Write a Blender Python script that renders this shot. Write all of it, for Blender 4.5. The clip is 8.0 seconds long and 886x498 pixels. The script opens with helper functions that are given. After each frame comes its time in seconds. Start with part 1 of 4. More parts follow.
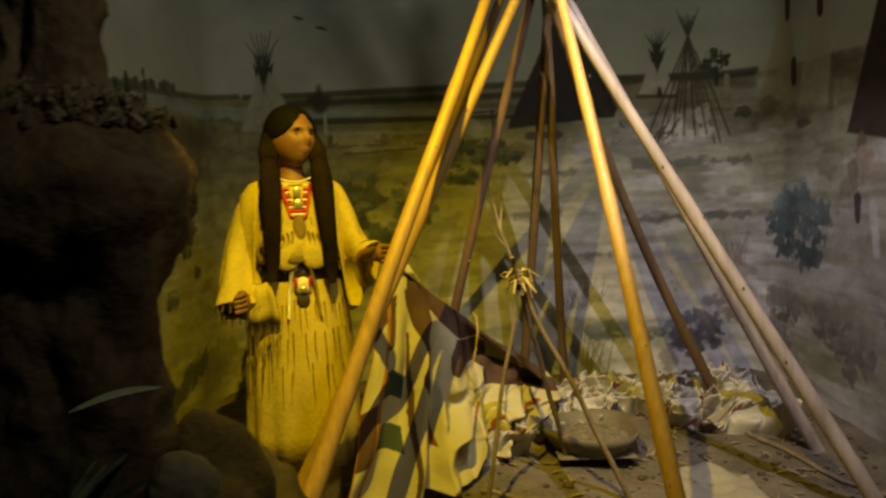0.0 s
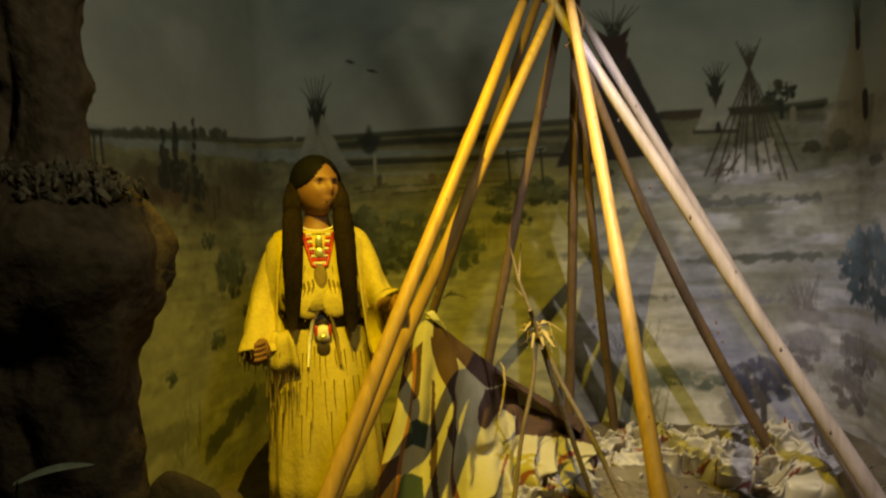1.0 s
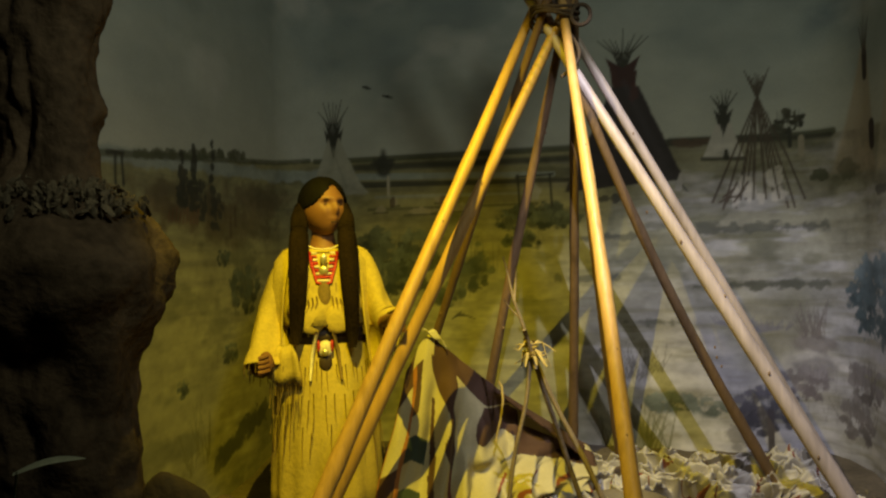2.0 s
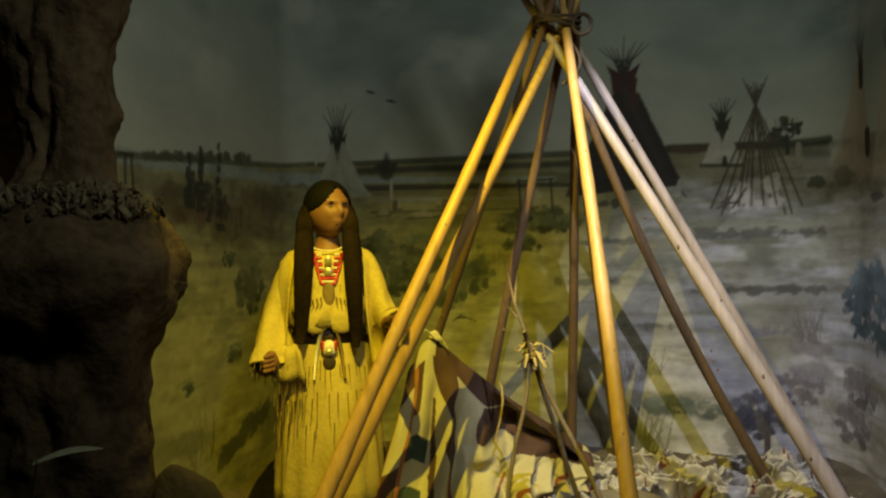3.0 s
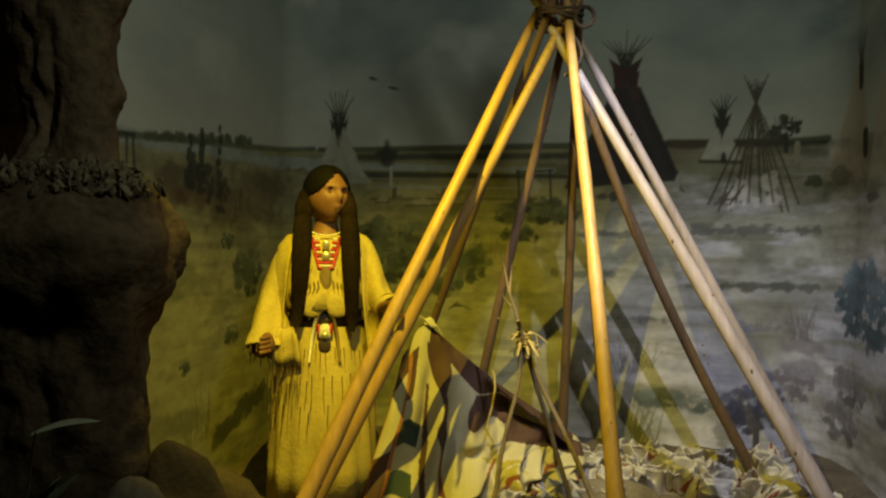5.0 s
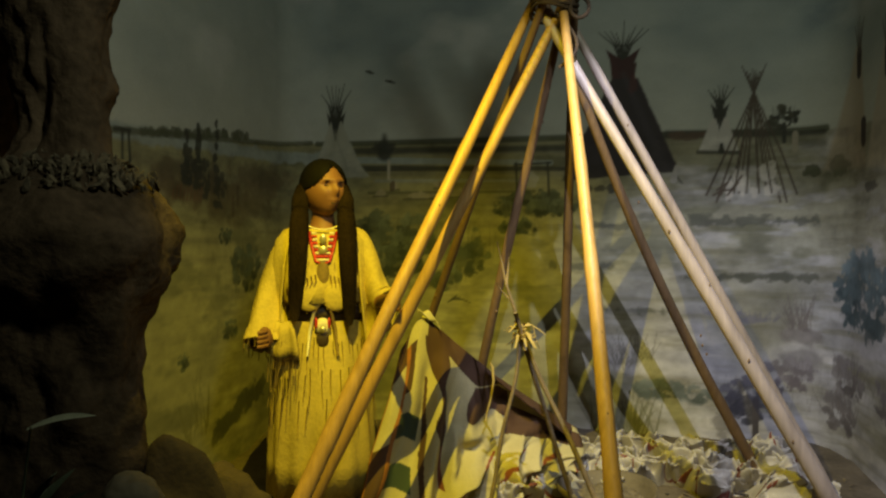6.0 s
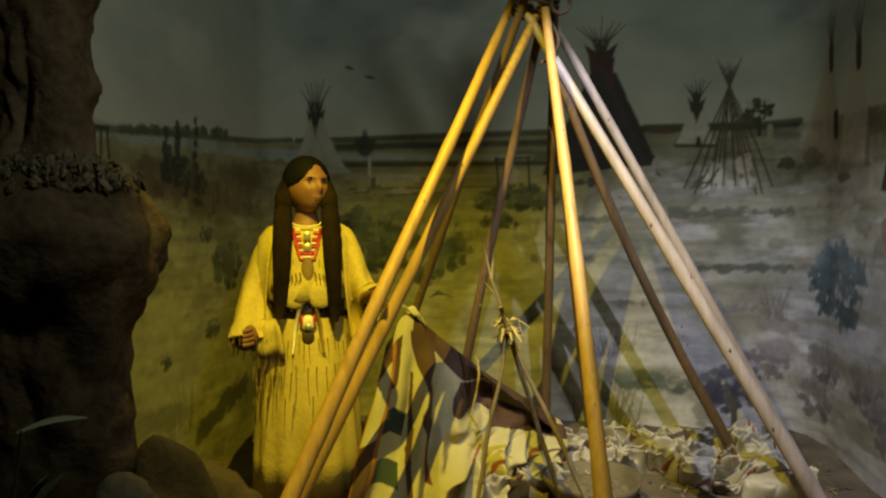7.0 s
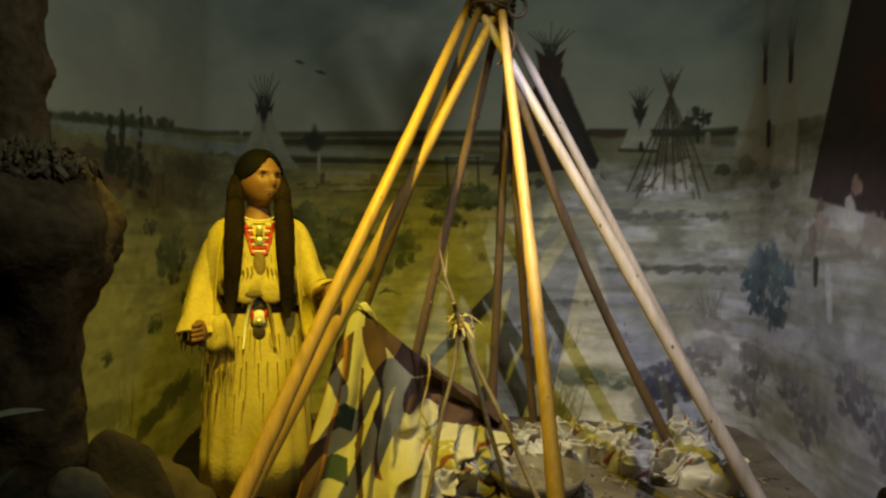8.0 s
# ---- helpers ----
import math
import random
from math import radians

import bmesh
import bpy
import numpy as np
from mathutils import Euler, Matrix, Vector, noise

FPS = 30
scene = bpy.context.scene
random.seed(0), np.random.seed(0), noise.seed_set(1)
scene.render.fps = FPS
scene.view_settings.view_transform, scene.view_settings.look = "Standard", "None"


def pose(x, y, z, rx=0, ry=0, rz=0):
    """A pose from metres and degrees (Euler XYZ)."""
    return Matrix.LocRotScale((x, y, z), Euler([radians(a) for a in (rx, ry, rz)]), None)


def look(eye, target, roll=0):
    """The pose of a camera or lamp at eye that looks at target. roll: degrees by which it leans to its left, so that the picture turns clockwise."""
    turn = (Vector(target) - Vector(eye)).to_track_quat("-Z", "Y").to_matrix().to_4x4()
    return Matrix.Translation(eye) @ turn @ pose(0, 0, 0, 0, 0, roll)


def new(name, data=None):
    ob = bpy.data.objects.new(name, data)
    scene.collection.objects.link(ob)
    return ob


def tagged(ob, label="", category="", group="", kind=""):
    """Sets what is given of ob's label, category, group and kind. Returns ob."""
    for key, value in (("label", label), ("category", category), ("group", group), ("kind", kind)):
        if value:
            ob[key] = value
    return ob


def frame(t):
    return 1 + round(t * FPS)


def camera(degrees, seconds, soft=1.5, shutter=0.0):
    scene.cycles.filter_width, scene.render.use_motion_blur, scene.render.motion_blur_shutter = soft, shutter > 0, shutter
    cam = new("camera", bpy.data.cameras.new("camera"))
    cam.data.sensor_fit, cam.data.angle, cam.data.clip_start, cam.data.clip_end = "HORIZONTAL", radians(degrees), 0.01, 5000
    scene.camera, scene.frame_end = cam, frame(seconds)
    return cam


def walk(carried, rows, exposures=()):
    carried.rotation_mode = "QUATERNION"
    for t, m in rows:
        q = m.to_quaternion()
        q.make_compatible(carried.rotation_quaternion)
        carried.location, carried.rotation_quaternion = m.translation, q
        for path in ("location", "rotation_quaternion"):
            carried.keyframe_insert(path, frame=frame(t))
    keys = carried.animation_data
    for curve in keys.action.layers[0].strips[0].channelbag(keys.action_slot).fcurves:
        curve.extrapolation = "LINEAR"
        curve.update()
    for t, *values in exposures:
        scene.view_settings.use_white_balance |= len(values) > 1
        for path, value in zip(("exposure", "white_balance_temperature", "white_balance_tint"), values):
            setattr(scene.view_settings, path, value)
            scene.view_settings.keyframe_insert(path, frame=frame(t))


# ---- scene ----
cam = camera(66.5, 8.0, soft=2.3, shutter=0.5)
PATH = [
    (0, (0.077, 0.046, 1.337), (0.013, 2.04, 1.204), -2.4),
    (0.3, (0.180, 0.112, 1.347), (0.121, 2.107, 1.222), -3.4),
    (0.5, (0.205, 0.142, 1.357), (0.154, 2.138, 1.241), -3.5),
    (0.8, (0.295, 0.150, 1.407), (0.038, 2.131, 1.309), -3.2),
    (1, (0.351, 0.116, 1.425), (0.022, 2.088, 1.372), -2.3),
    (1.2, (0.398, 0.085, 1.440), (0.050, 2.053, 1.397), -1.8),
    (1.5, (0.468, 0.073, 1.417), (0.075, 2.034, 1.41), -1.8),
    (3, (0.478, -0.006, 1.41), (0.07, 1.952, 1.437), -0.8),
    (3.5, (0.485, -0.015, 1.412), (0.077, 1.943, 1.436), 0.0),
    (4, (0.485, -0.022, 1.406), (0.077, 1.935, 1.423), 0.7),
    (4.5, (0.486, -0.031, 1.406), (0.08, 1.927, 1.411), 0.9),
    (6, (0.506, -0.024, 1.4), (0.099, 1.934, 1.377), 0.3),
    (6.5, (0.508, -0.031, 1.397), (0.102, 1.928, 1.367), -0.3),
    (7, (0.48, -0.041, 1.404), (0.138, 1.93, 1.365), -0.4),
    (7.5, (0.429, -0.052, 1.406), (0.174, 1.931, 1.367), 0.0),
    (8, (0.427, -0.077, 1.393), (0.261, 1.916, 1.353), 0.6),
]
walk(cam, [(t, look(eye, target, roll)) for t, eye, target, roll in PATH],
     [(0.0, -0.12, 7400, 16), (0.5, -0.04, 7400, 16), (1.0, 0.0, 7150, 14), (1.5, 0.0, 6900, 13), (3.0, 0.0, 6350, 9), (8.0, 0.0, 6350, 9)])


# ---- light ----
def spot(name, eye, target, watts, colour, size, blend, radius):
    data = bpy.data.lights.new(name, "SPOT")
    data.energy, data.color, data.spot_size, data.spot_blend, data.shadow_soft_size = watts, colour, radians(size), blend, radius
    lamp = new(name, data)
    lamp.matrix_world = look(eye, target)
    return lamp


world = bpy.data.worlds.new("world")
world.use_nodes = True
world.node_tree.nodes["Background"].inputs[0].default_value = (0.02, 0.022, 0.025, 1)
world.node_tree.nodes["Background"].inputs[1].default_value = 0.8
scene.world = world
spot("amber_spot", (-0.10, 1.35, 2.85), (-0.13, 3.08, 0.45), 315, (1.0, 0.79, 0.030), 78, 0.95, 0.008)
spot("white_spot", (0.66, 1.30, 2.90), (1.15, 3.40, 0.75), 188, (0.86, 0.87, 1.0), 54, 0.45, 0.008)
spot("sky_spot", (1.25, 0.25, 3.10), (-0.60, 4.30, 2.72), 71, (0.93, 1.0, 0.80), 120, 0.50, 0.17)
scene.view_settings.exposure = 0.0


# ---- materials ----
def material(name, colour, rough=0.7, vary=0.25, scale=8.0, fine=60.0, bump=0.3, metal=0.0, stretch=(1, 1, 1), attribute="", spots=0.0, sheen=0.0):
    """Two scales of variation over a colour or a colour attribute, with relief from the same noise."""
    m = bpy.data.materials.new(name)
    m.use_nodes = True
    nt = m.node_tree
    N, L = nt.nodes, nt.links
    bsdf = N["Principled BSDF"]
    bsdf.inputs["Metallic"].default_value = metal
    if sheen:
        bsdf.inputs["Sheen Weight"].default_value = sheen
    co = N.new("ShaderNodeTexCoord")
    mp = N.new("ShaderNodeMapping")
    mp.inputs["Scale"].default_value = stretch
    L.new(co.outputs["Object"], mp.inputs["Vector"])
    big, small = N.new("ShaderNodeTexNoise"), N.new("ShaderNodeTexNoise")
    big.inputs["Scale"].default_value, big.inputs["Detail"].default_value = scale, 6
    small.inputs["Scale"].default_value, small.inputs["Detail"].default_value = fine, 4
    L.new(mp.outputs[0], big.inputs["Vector"])
    L.new(mp.outputs[0], small.inputs["Vector"])
    add = N.new("ShaderNodeMath")
    add.operation = "MULTIPLY_ADD"
    add.inputs[1].default_value = 0.6
    L.new(small.outputs["Fac"], add.inputs[0])
    L.new(big.outputs["Fac"], add.inputs[2])
    ramp = N.new("ShaderNodeMapRange")
    ramp.inputs[1].default_value, ramp.inputs[2].default_value = 0.5, 1.1
    ramp.inputs[3].default_value, ramp.inputs[4].default_value = 1 - vary, 1 + vary
    L.new(add.outputs[0], ramp.inputs[0])
    mul = N.new("ShaderNodeVectorMath")
    mul.operation = "SCALE"
    if attribute:
        at = N.new("ShaderNodeAttribute")
        at.attribute_name = attribute
        L.new(at.outputs["Color"], mul.inputs[0])
    else:
        mul.inputs[0].default_value = colour[:3]
    L.new(ramp.outputs[0], mul.inputs["Scale"])
    last = mul.outputs[0]
    if spots:
        vor = N.new("ShaderNodeTexNoise")
        vor.inputs["Scale"].default_value, vor.inputs["Detail"].default_value = scale * 2.3, 2
        L.new(mp.outputs[0], vor.inputs["Vector"])
        th = N.new("ShaderNodeMapRange")
        th.inputs[1].default_value, th.inputs[2].default_value = 0.60, 0.72
        th.inputs[4].default_value = spots
        L.new(vor.outputs["Fac"], th.inputs[0])
        mix = N.new("ShaderNodeMix")
        mix.data_type = "RGBA"
        L.new(th.outputs[0], mix.inputs["Factor"])
        L.new(last, mix.inputs["A"])
        mix.inputs["B"].default_value = (colour[0] * 0.25, colour[1] * 0.22, colour[2] * 0.2, 1)
        last = mix.outputs["Result"]
    L.new(last, bsdf.inputs["Base Color"])
    rr = N.new("ShaderNodeMapRange")
    rr.inputs[3].default_value, rr.inputs[4].default_value = max(rough - 0.12, 0.05), min(rough + 0.12, 1)
    L.new(small.outputs["Fac"], rr.inputs[0])
    L.new(rr.outputs[0], bsdf.inputs["Roughness"])
    if bump:
        b = N.new("ShaderNodeBump")
        b.inputs["Strength"].default_value, b.inputs["Distance"].default_value = bump, 0.01
        L.new(add.outputs[0], b.inputs["Height"])
        L.new(b.outputs[0], bsdf.inputs["Normal"])
    return m


MURAL = material("painted_mural", (1, 1, 1), 0.75, 0.10, 3.0, 90.0, 0.10, attribute="paint")
WOOD_PALE = material("peeled_pole_wood", (0.44, 0.262, 0.088), 0.48, 0.28, 6.0, 60.0, 0.35, stretch=(1, 1, 0.12), spots=0.35)
# the pole wood in a darker tone, for five poles and all knots
WOOD_DARK = material("dark_pole_wood", (0.185, 0.112, 0.058), 0.6, 0.30, 6.0, 60.0, 0.35, stretch=(1, 1, 0.12), spots=0.4)
# the pole wood in a pink-grey tone, for the two right-hand poles
WOOD_PINKISH = material("pinkish_pole_wood", (0.46, 0.365, 0.325), 0.5, 0.26, 6.0, 60.0, 0.35, stretch=(1, 1, 0.12), spots=0.3)
ROCK = material("rough_rock", (0.078, 0.054, 0.031), 0.95, 0.6, 5.0, 40.0, 1.0)
STONE = material("smooth_boulder", (0.060, 0.049, 0.034), 0.8, 0.35, 6.0, 50.0, 0.5)
PALESTONE = material("pale_river_stone", (0.20, 0.165, 0.10), 0.75, 0.2, 6.0, 50.0, 0.25)
BROWNSTONE = material("brown_boulder", (0.050, 0.034, 0.020), 0.9, 0.5, 6.0, 50.0, 0.6)
DIRT = material("packed_dirt", (0.125, 0.10, 0.075), 0.95, 0.5, 5.0, 45.0, 0.9)
CANVAS = material("painted_hide", (1, 1, 1), 0.85, 0.14, 7.0, 120.0, 0.25, attribute="paint")
LODGE = material("crumpled_hide", (1, 1, 1), 0.85, 0.14, 7.0, 120.0, 0.25, attribute="paint")
ROPE = material("hemp_rope", (0.075, 0.048, 0.027), 0.9, 0.35, 30.0, 160.0, 0.8)
STRAW = material("dry_straw", (0.38, 0.28, 0.10), 0.7, 0.3, 20.0, 120.0, 0.3)
TWIG = material("grey_twig_bark", (0.20, 0.145, 0.085), 0.85, 0.4, 14.0, 90.0, 0.5)
BOWLWOOD = material("dull_bowl_wood", (0.13, 0.105, 0.075), 0.65, 0.3, 8.0, 60.0, 0.3)
MEAL = material("ground_meal", (0.16, 0.13, 0.09), 0.95, 0.5, 30.0, 140.0, 1.0)
LEAF = material("dull_green_leaf", (0.10, 0.13, 0.07), 0.6, 0.3, 10.0, 60.0, 0.3)
LEAFPALE = material("pale_leaf", (0.62, 0.64, 0.42), 0.55, 0.2, 10.0, 60.0, 0.2)
DRYLEAF = material("dry_litter", (0.26, 0.20, 0.11), 0.9, 0.5, 20.0, 80.0, 0.5)
LEDGE = material("dusty_ledge_litter", (0.11, 0.085, 0.045), 0.95, 0.6, 20.0, 80.0, 0.6)
BUCKSKIN = material("tanned_buckskin", (0.50, 0.375, 0.076), 0.9, 0.26, 5.0, 70.0, 0.45)
FRINGE = material("buckskin_fringe", (0.19, 0.125, 0.038), 0.9, 0.35, 12.0, 80.0, 0.4)
SKIN = material("painted_plaster_skin", (0.205, 0.092, 0.038), 0.6, 0.10, 8.0, 60.0, 0.05)
HAIR = material("black_hair", (0.005, 0.0042, 0.0035), 0.7, 0.4, 12.0, 160.0, 0.4, stretch=(1, 1, 0.15))
FUR = material("brown_fur_wrap", (0.014, 0.0085, 0.0045), 0.95, 0.5, 20.0, 160.0, 1.0, stretch=(1, 1, 0.4))
for _m in (HAIR, FUR, ROCK):
    _m.node_tree.nodes["Principled BSDF"].inputs["Specular IOR Level"].default_value = 0.07
BEADRED = material("red_beads", (0.50, 0.035, 0.03), 0.35, 0.3, 40.0, 200.0, 0.5)
BEADWHITE = material("white_beads", (0.70, 0.62, 0.45), 0.35, 0.2, 40.0, 200.0, 0.4)
BRASS = material("brass_disc", (0.70, 0.62, 0.30), 0.3, 0.15, 30.0, 100.0, 0.1, metal=0.7)
LEATHER = material("dark_belt_leather", (0.05, 0.03, 0.018), 0.6, 0.3, 15.0, 80.0, 0.3)
GALLERY = material("dark_gallery_paint", (0.03, 0.03, 0.032), 0.8, 0.15, 2.0, 40.0, 0.1)


# ---- helpers for meshes ----
def mesh_object(name, bm, mats, parent=None, smooth=True):
    me = bpy.data.meshes.new(name)
    bm.to_mesh(me)
    bm.free()
    for m in mats if isinstance(mats, (list, tuple)) else [mats]:
        me.materials.append(m)
    if smooth:
        me.shade_smooth()
    ob = new(name, me)
    if parent is not None:
        ob.parent = parent
    return ob


def part(name, bm, mat, parent, label=""):
    ob = mesh_object(name, bm, mat, parent)
    if label:
        ob["label"] = label
    return ob


def empty(name, at, label, category, group="", kind=""):
    ob = new(name)
    ob.location = at
    ob.empty_display_size = 0.1
    return tagged(ob, label, category, group, kind)


def tube(bm, pts, radii, seg=12, mi=0, flat=1.0, cap=True, jitter=0.0, rng=None):
    """A tube through points; radii follow the points. flat squeezes the section's second axis."""
    pts = [Vector(p) for p in pts]
    rings = []
    ref = Vector((0, 0, 1)) if abs((pts[-1] - pts[0]).normalized().z) < 0.9 else Vector((0, 1, 0))
    for i, p in enumerate(pts):
        d = (pts[min(i + 1, len(pts) - 1)] - pts[max(i - 1, 0)]).normalized()
        a = d.cross(ref).normalized()
        b = a.cross(d).normalized()
        ring = []
        for k in range(seg):
            w = 2 * math.pi * k / seg
            r = radii[i] * (1 + (rng.uniform(-jitter, jitter) if rng else 0))
            ring.append(bm.verts.new(p + a * math.cos(w) * r + b * math.sin(w) * r * flat))
        rings.append(ring)
    for r0, r1 in zip(rings, rings[1:]):
        for k in range(seg):
            f = bm.faces.new((r0[k], r0[(k + 1) % seg], r1[(k + 1) % seg], r1[k]))
            f.material_index = mi
    if cap:
        for ring, turn in ((rings[0], True), (rings[-1], False)):
            f = bm.faces.new(ring[::-1] if not turn else ring)
            f.material_index = mi
    return rings


def loft(bm, rings, mi=0, cap=True):
    """Faces between closed rings of points."""
    vs = [[bm.verts.new(p) for p in ring] for ring in rings]
    n = len(vs[0])
    for r0, r1 in zip(vs, vs[1:]):
        for k in range(n):
            bm.faces.new((r0[k], r0[(k + 1) % n], r1[(k + 1) % n], r1[k])).material_index = mi
    if cap:
        bm.faces.new(vs[0][::-1]).material_index = mi
        bm.faces.new(vs[-1]).material_index = mi
    return vs


def ellipsoid(bm, c, r, mi=0, seg=24, rings=14, bend=None):
    out = bmesh.ops.create_uvsphere(bm, u_segments=seg, v_segments=rings, radius=1)
    for v in out["verts"]:
        q = Vector((v.co.x * r[0], v.co.y * r[1], v.co.z * r[2]))
        v.co = Vector(c) + (bend(q) if bend else q)
    for f in {f for v in out["verts"] for f in v.link_faces}:
        f.material_index = mi


def slab(bm, lo, hi, mi=0):
    out = bmesh.ops.create_cube(bm, size=1)
    for v in out["verts"]:
        v.co = Vector([(lo[i] + hi[i]) / 2 + v.co[i] * (hi[i] - lo[i]) for i in range(3)])
    for f in {f for v in out["verts"] for f in v.link_faces}:
        f.material_index = mi


def smoothstep(a, b, x):
    t = min(max((x - a) / (b - a), 0.0), 1.0)
    return t * t * (3 - 2 * t)


# ---- the painted back wall: one curved sheet with two rounded corners ----
XL, XR, YB, TOP = -1.42, 1.95, 4.30, 3.40
U0, U1, CORNER = XL - 2.5, XR + 2.6, 0.30


def wall_at(u):
    """Plan place for a way u along the mural; u is x on the back wall and goes on round both corners."""
    if u < XL - CORNER:
        return XL, YB - (XL - u)
    if u < XL + CORNER:
        a = (u - XL + CORNER) / (2 * CORNER) * math.pi / 2
        return XL + CORNER - CORNER * math.cos(a), YB - CORNER + CORNER * math.sin(a)
    if u < XR - CORNER:
        return u, YB
    if u < XR + CORNER:
        a = (u - XR + CORNER) / (2 * CORNER) * math.pi / 2
        return XR - CORNER + CORNER * math.sin(a), YB - CORNER + CORNER * math.cos(a)
    return XR, YB - (u - XR)


class Painting:
    """Brushwork laid on a grid of wall points, in metres along and up the wall."""

    def __init__(self, u0, u1, z0, z1, step):
        self.u, self.z = np.arange(u0, u1, step), np.arange(z0, z1, step)
        self.step, self.U, self.Z = step, *np.meshgrid(self.u, self.z, indexing="ij")
        self.col = np.zeros(self.U.shape + (3,))
        self.rng = np.random.default_rng(4)

    def noise(self, su, sz, seed, octaves=3):
        out, amp, total = np.zeros(self.U.shape), 1.0, 0.0
        for o in range(octaves):
            g = np.random.default_rng(seed * 17 + o)
            nu, nz = int((self.u[-1] - self.u[0]) / su) + 3, int((self.z[-1] - self.z[0]) / sz) + 3
            lat = g.random((nu, nz))
            a, b = (self.U - self.u[0]) / su, (self.Z - self.z[0]) / sz
            i, j = a.astype(int), b.astype(int)
            fa, fb = a - i, b - j
            fa, fb = fa * fa * (3 - 2 * fa), fb * fb * (3 - 2 * fb)
            v = (lat[i, j] * (1 - fa) + lat[i + 1, j] * fa) * (1 - fb) + (lat[i, j + 1] * (1 - fa) + lat[i + 1, j + 1] * fa) * fb
            out += amp * v
            total += amp
            amp, su, sz = amp * 0.55, su / 2, sz / 2
        return out / total

    def lay(self, mask, colour, sl=None):
        sl = sl or (slice(None), slice(None))
        m = np.clip(mask, 0, 1)[..., None]
        self.col[sl] = self.col[sl] * (1 - m) + np.array(colour) * m

    def window(self, ua, ub, za, zb):
        i0, i1 = np.searchsorted(self.u, (ua, ub))
        j0, j1 = np.searchsorted(self.z, (za, zb))
        return slice(i0, i1 + 1), slice(j0, j1 + 1)

    def stroke(self, u0, z0, u1, z1, w0, colour, w1=None, alpha=1.0, soft=0.008):
        w1 = w0 if w1 is None else w1
        m = max(w0, w1) + soft * 2
        sl = self.window(min(u0, u1) - m, max(u0, u1) + m, min(z0, z1) - m, max(z0, z1) + m)
        U, Z = self.U[sl], self.Z[sl]
        du, dz = u1 - u0, z1 - z0
        t = np.clip(((U - u0) * du + (Z - z0) * dz) / (du * du + dz * dz + 1e-9), 0, 1)
        d = np.hypot(U - u0 - t * du, Z - z0 - t * dz)
        w = w0 + (w1 - w0) * t
        self.lay(alpha * np.clip((w - d) / soft + 0.5, 0, 1), colour, sl)

    def shape(self, pts, colour, alpha=1.0, soft=0.008, rag=None, amount=0.0):
        """A convex outline, given anticlockwise."""
        us, zs = [p[0] for p in pts], [p[1] for p in pts]
        sl = self.window(min(us) - 0.03 - amount, max(us) + 0.03 + amount, min(zs) - 0.03 - amount, max(zs) + 0.03 + amount)
        U, Z = self.U[sl], self.Z[sl]
        d = np.full(U.shape, 9.0)
        for (ua, za), (ub, zb) in zip(pts, pts[1:] + pts[:1]):
            n = math.hypot(ub - ua, zb - za)
            d = np.minimum(d, ((ub - ua) * (Z - za) - (zb - za) * (U - ua)) / n)
        if rag is not None:
            d = d + (rag[sl] - 0.5) * amount
        self.lay(alpha * np.clip(d / soft + 0.5, 0, 1), colour, sl)

    def blob(self, u, z, ru, rz, colour, rag, alpha=0.9, edge=0.25, rough=1.2):
        """A ragged daub whose outline follows the noise rag."""
        sl = self.window(u - ru * 1.6, u + ru * 1.6, z - rz * 1.6, z + rz * 1.6)
        d = 1 - np.hypot((self.U[sl] - u) / ru, (self.Z[sl] - z) / rz) + (rag[sl] - 0.5) * rough
        self.lay(alpha * np.clip(d / edge, 0, 1), colour, sl)

    def grass(self, u, z, spread, height, count, colour, width=0.004, alpha=0.8):
        for _ in range(count):
            a = u + self.rng.normal(0, spread)
            lean = self.rng.normal(0, 0.25) * height + (a - u) * 0.3
            h = height * self.rng.uniform(0.5, 1.1)
            self.stroke(a, z + self.rng.uniform(-0.1, 0.1) * height, a + lean, z + h, width, colour, width * 0.3, alpha)

    def bush(self, u, z, ru, rz, dark, light, count):
        """A clump of small ragged daubs, dark below and lighter where the top catches light."""
        for k in range(count):
            a, r = self.rng.uniform(0, 2 * math.pi), math.sqrt(self.rng.random())
            x, y = u + ru * r * math.cos(a), z + rz * r * math.sin(a)
            t = min(max((y - z) / rz * 0.5 + 0.35 + self.rng.normal(0, 0.2), 0), 1)
            c = [dark[i] * (1 - t) + light[i] * t for i in range(3)]
            w = max(ru, rz) * self.rng.uniform(0.10, 0.26)
            self.blob(x, y, w * 1.3, w, c, RAG2, 0.85, 0.35, 1.9)
        for k in range(count // 2):
            a = u + self.rng.normal(0, ru * 0.6)
            self.stroke(a, z - rz * 0.3, a + self.rng.normal(0, ru * 0.2), z + rz * self.rng.uniform(0.6, 1.2), 0.004, dark, 0.002, 0.28)

    def lodge(self, top, left, right, body, dark, pole, poletop, spread, flaps=True, count=7):
        """A painted tent: a cone, smoke flaps and a spray of poles above it."""
        for k in range(count):
            q = k / (count - 1) - 0.5
            mid = top[0] + q * spread * 0.9
            tip = top[0] + q * spread * 2.6 + self.rng.normal(0, 0.006)
            zm = top[1] + (poletop - top[1]) * 0.5
            self.stroke(top[0] - q * 0.02, top[1] - 0.04, mid, zm, 0.0065, pole, 0.0055)
            self.stroke(mid, zm, tip, poletop - abs(q) * 0.10 + self.rng.uniform(-0.05, 0.03), 0.0055, pole, 0.002)
        self.shape([left, right, top], body, 1.0, 0.010, RAG2, 0.012)
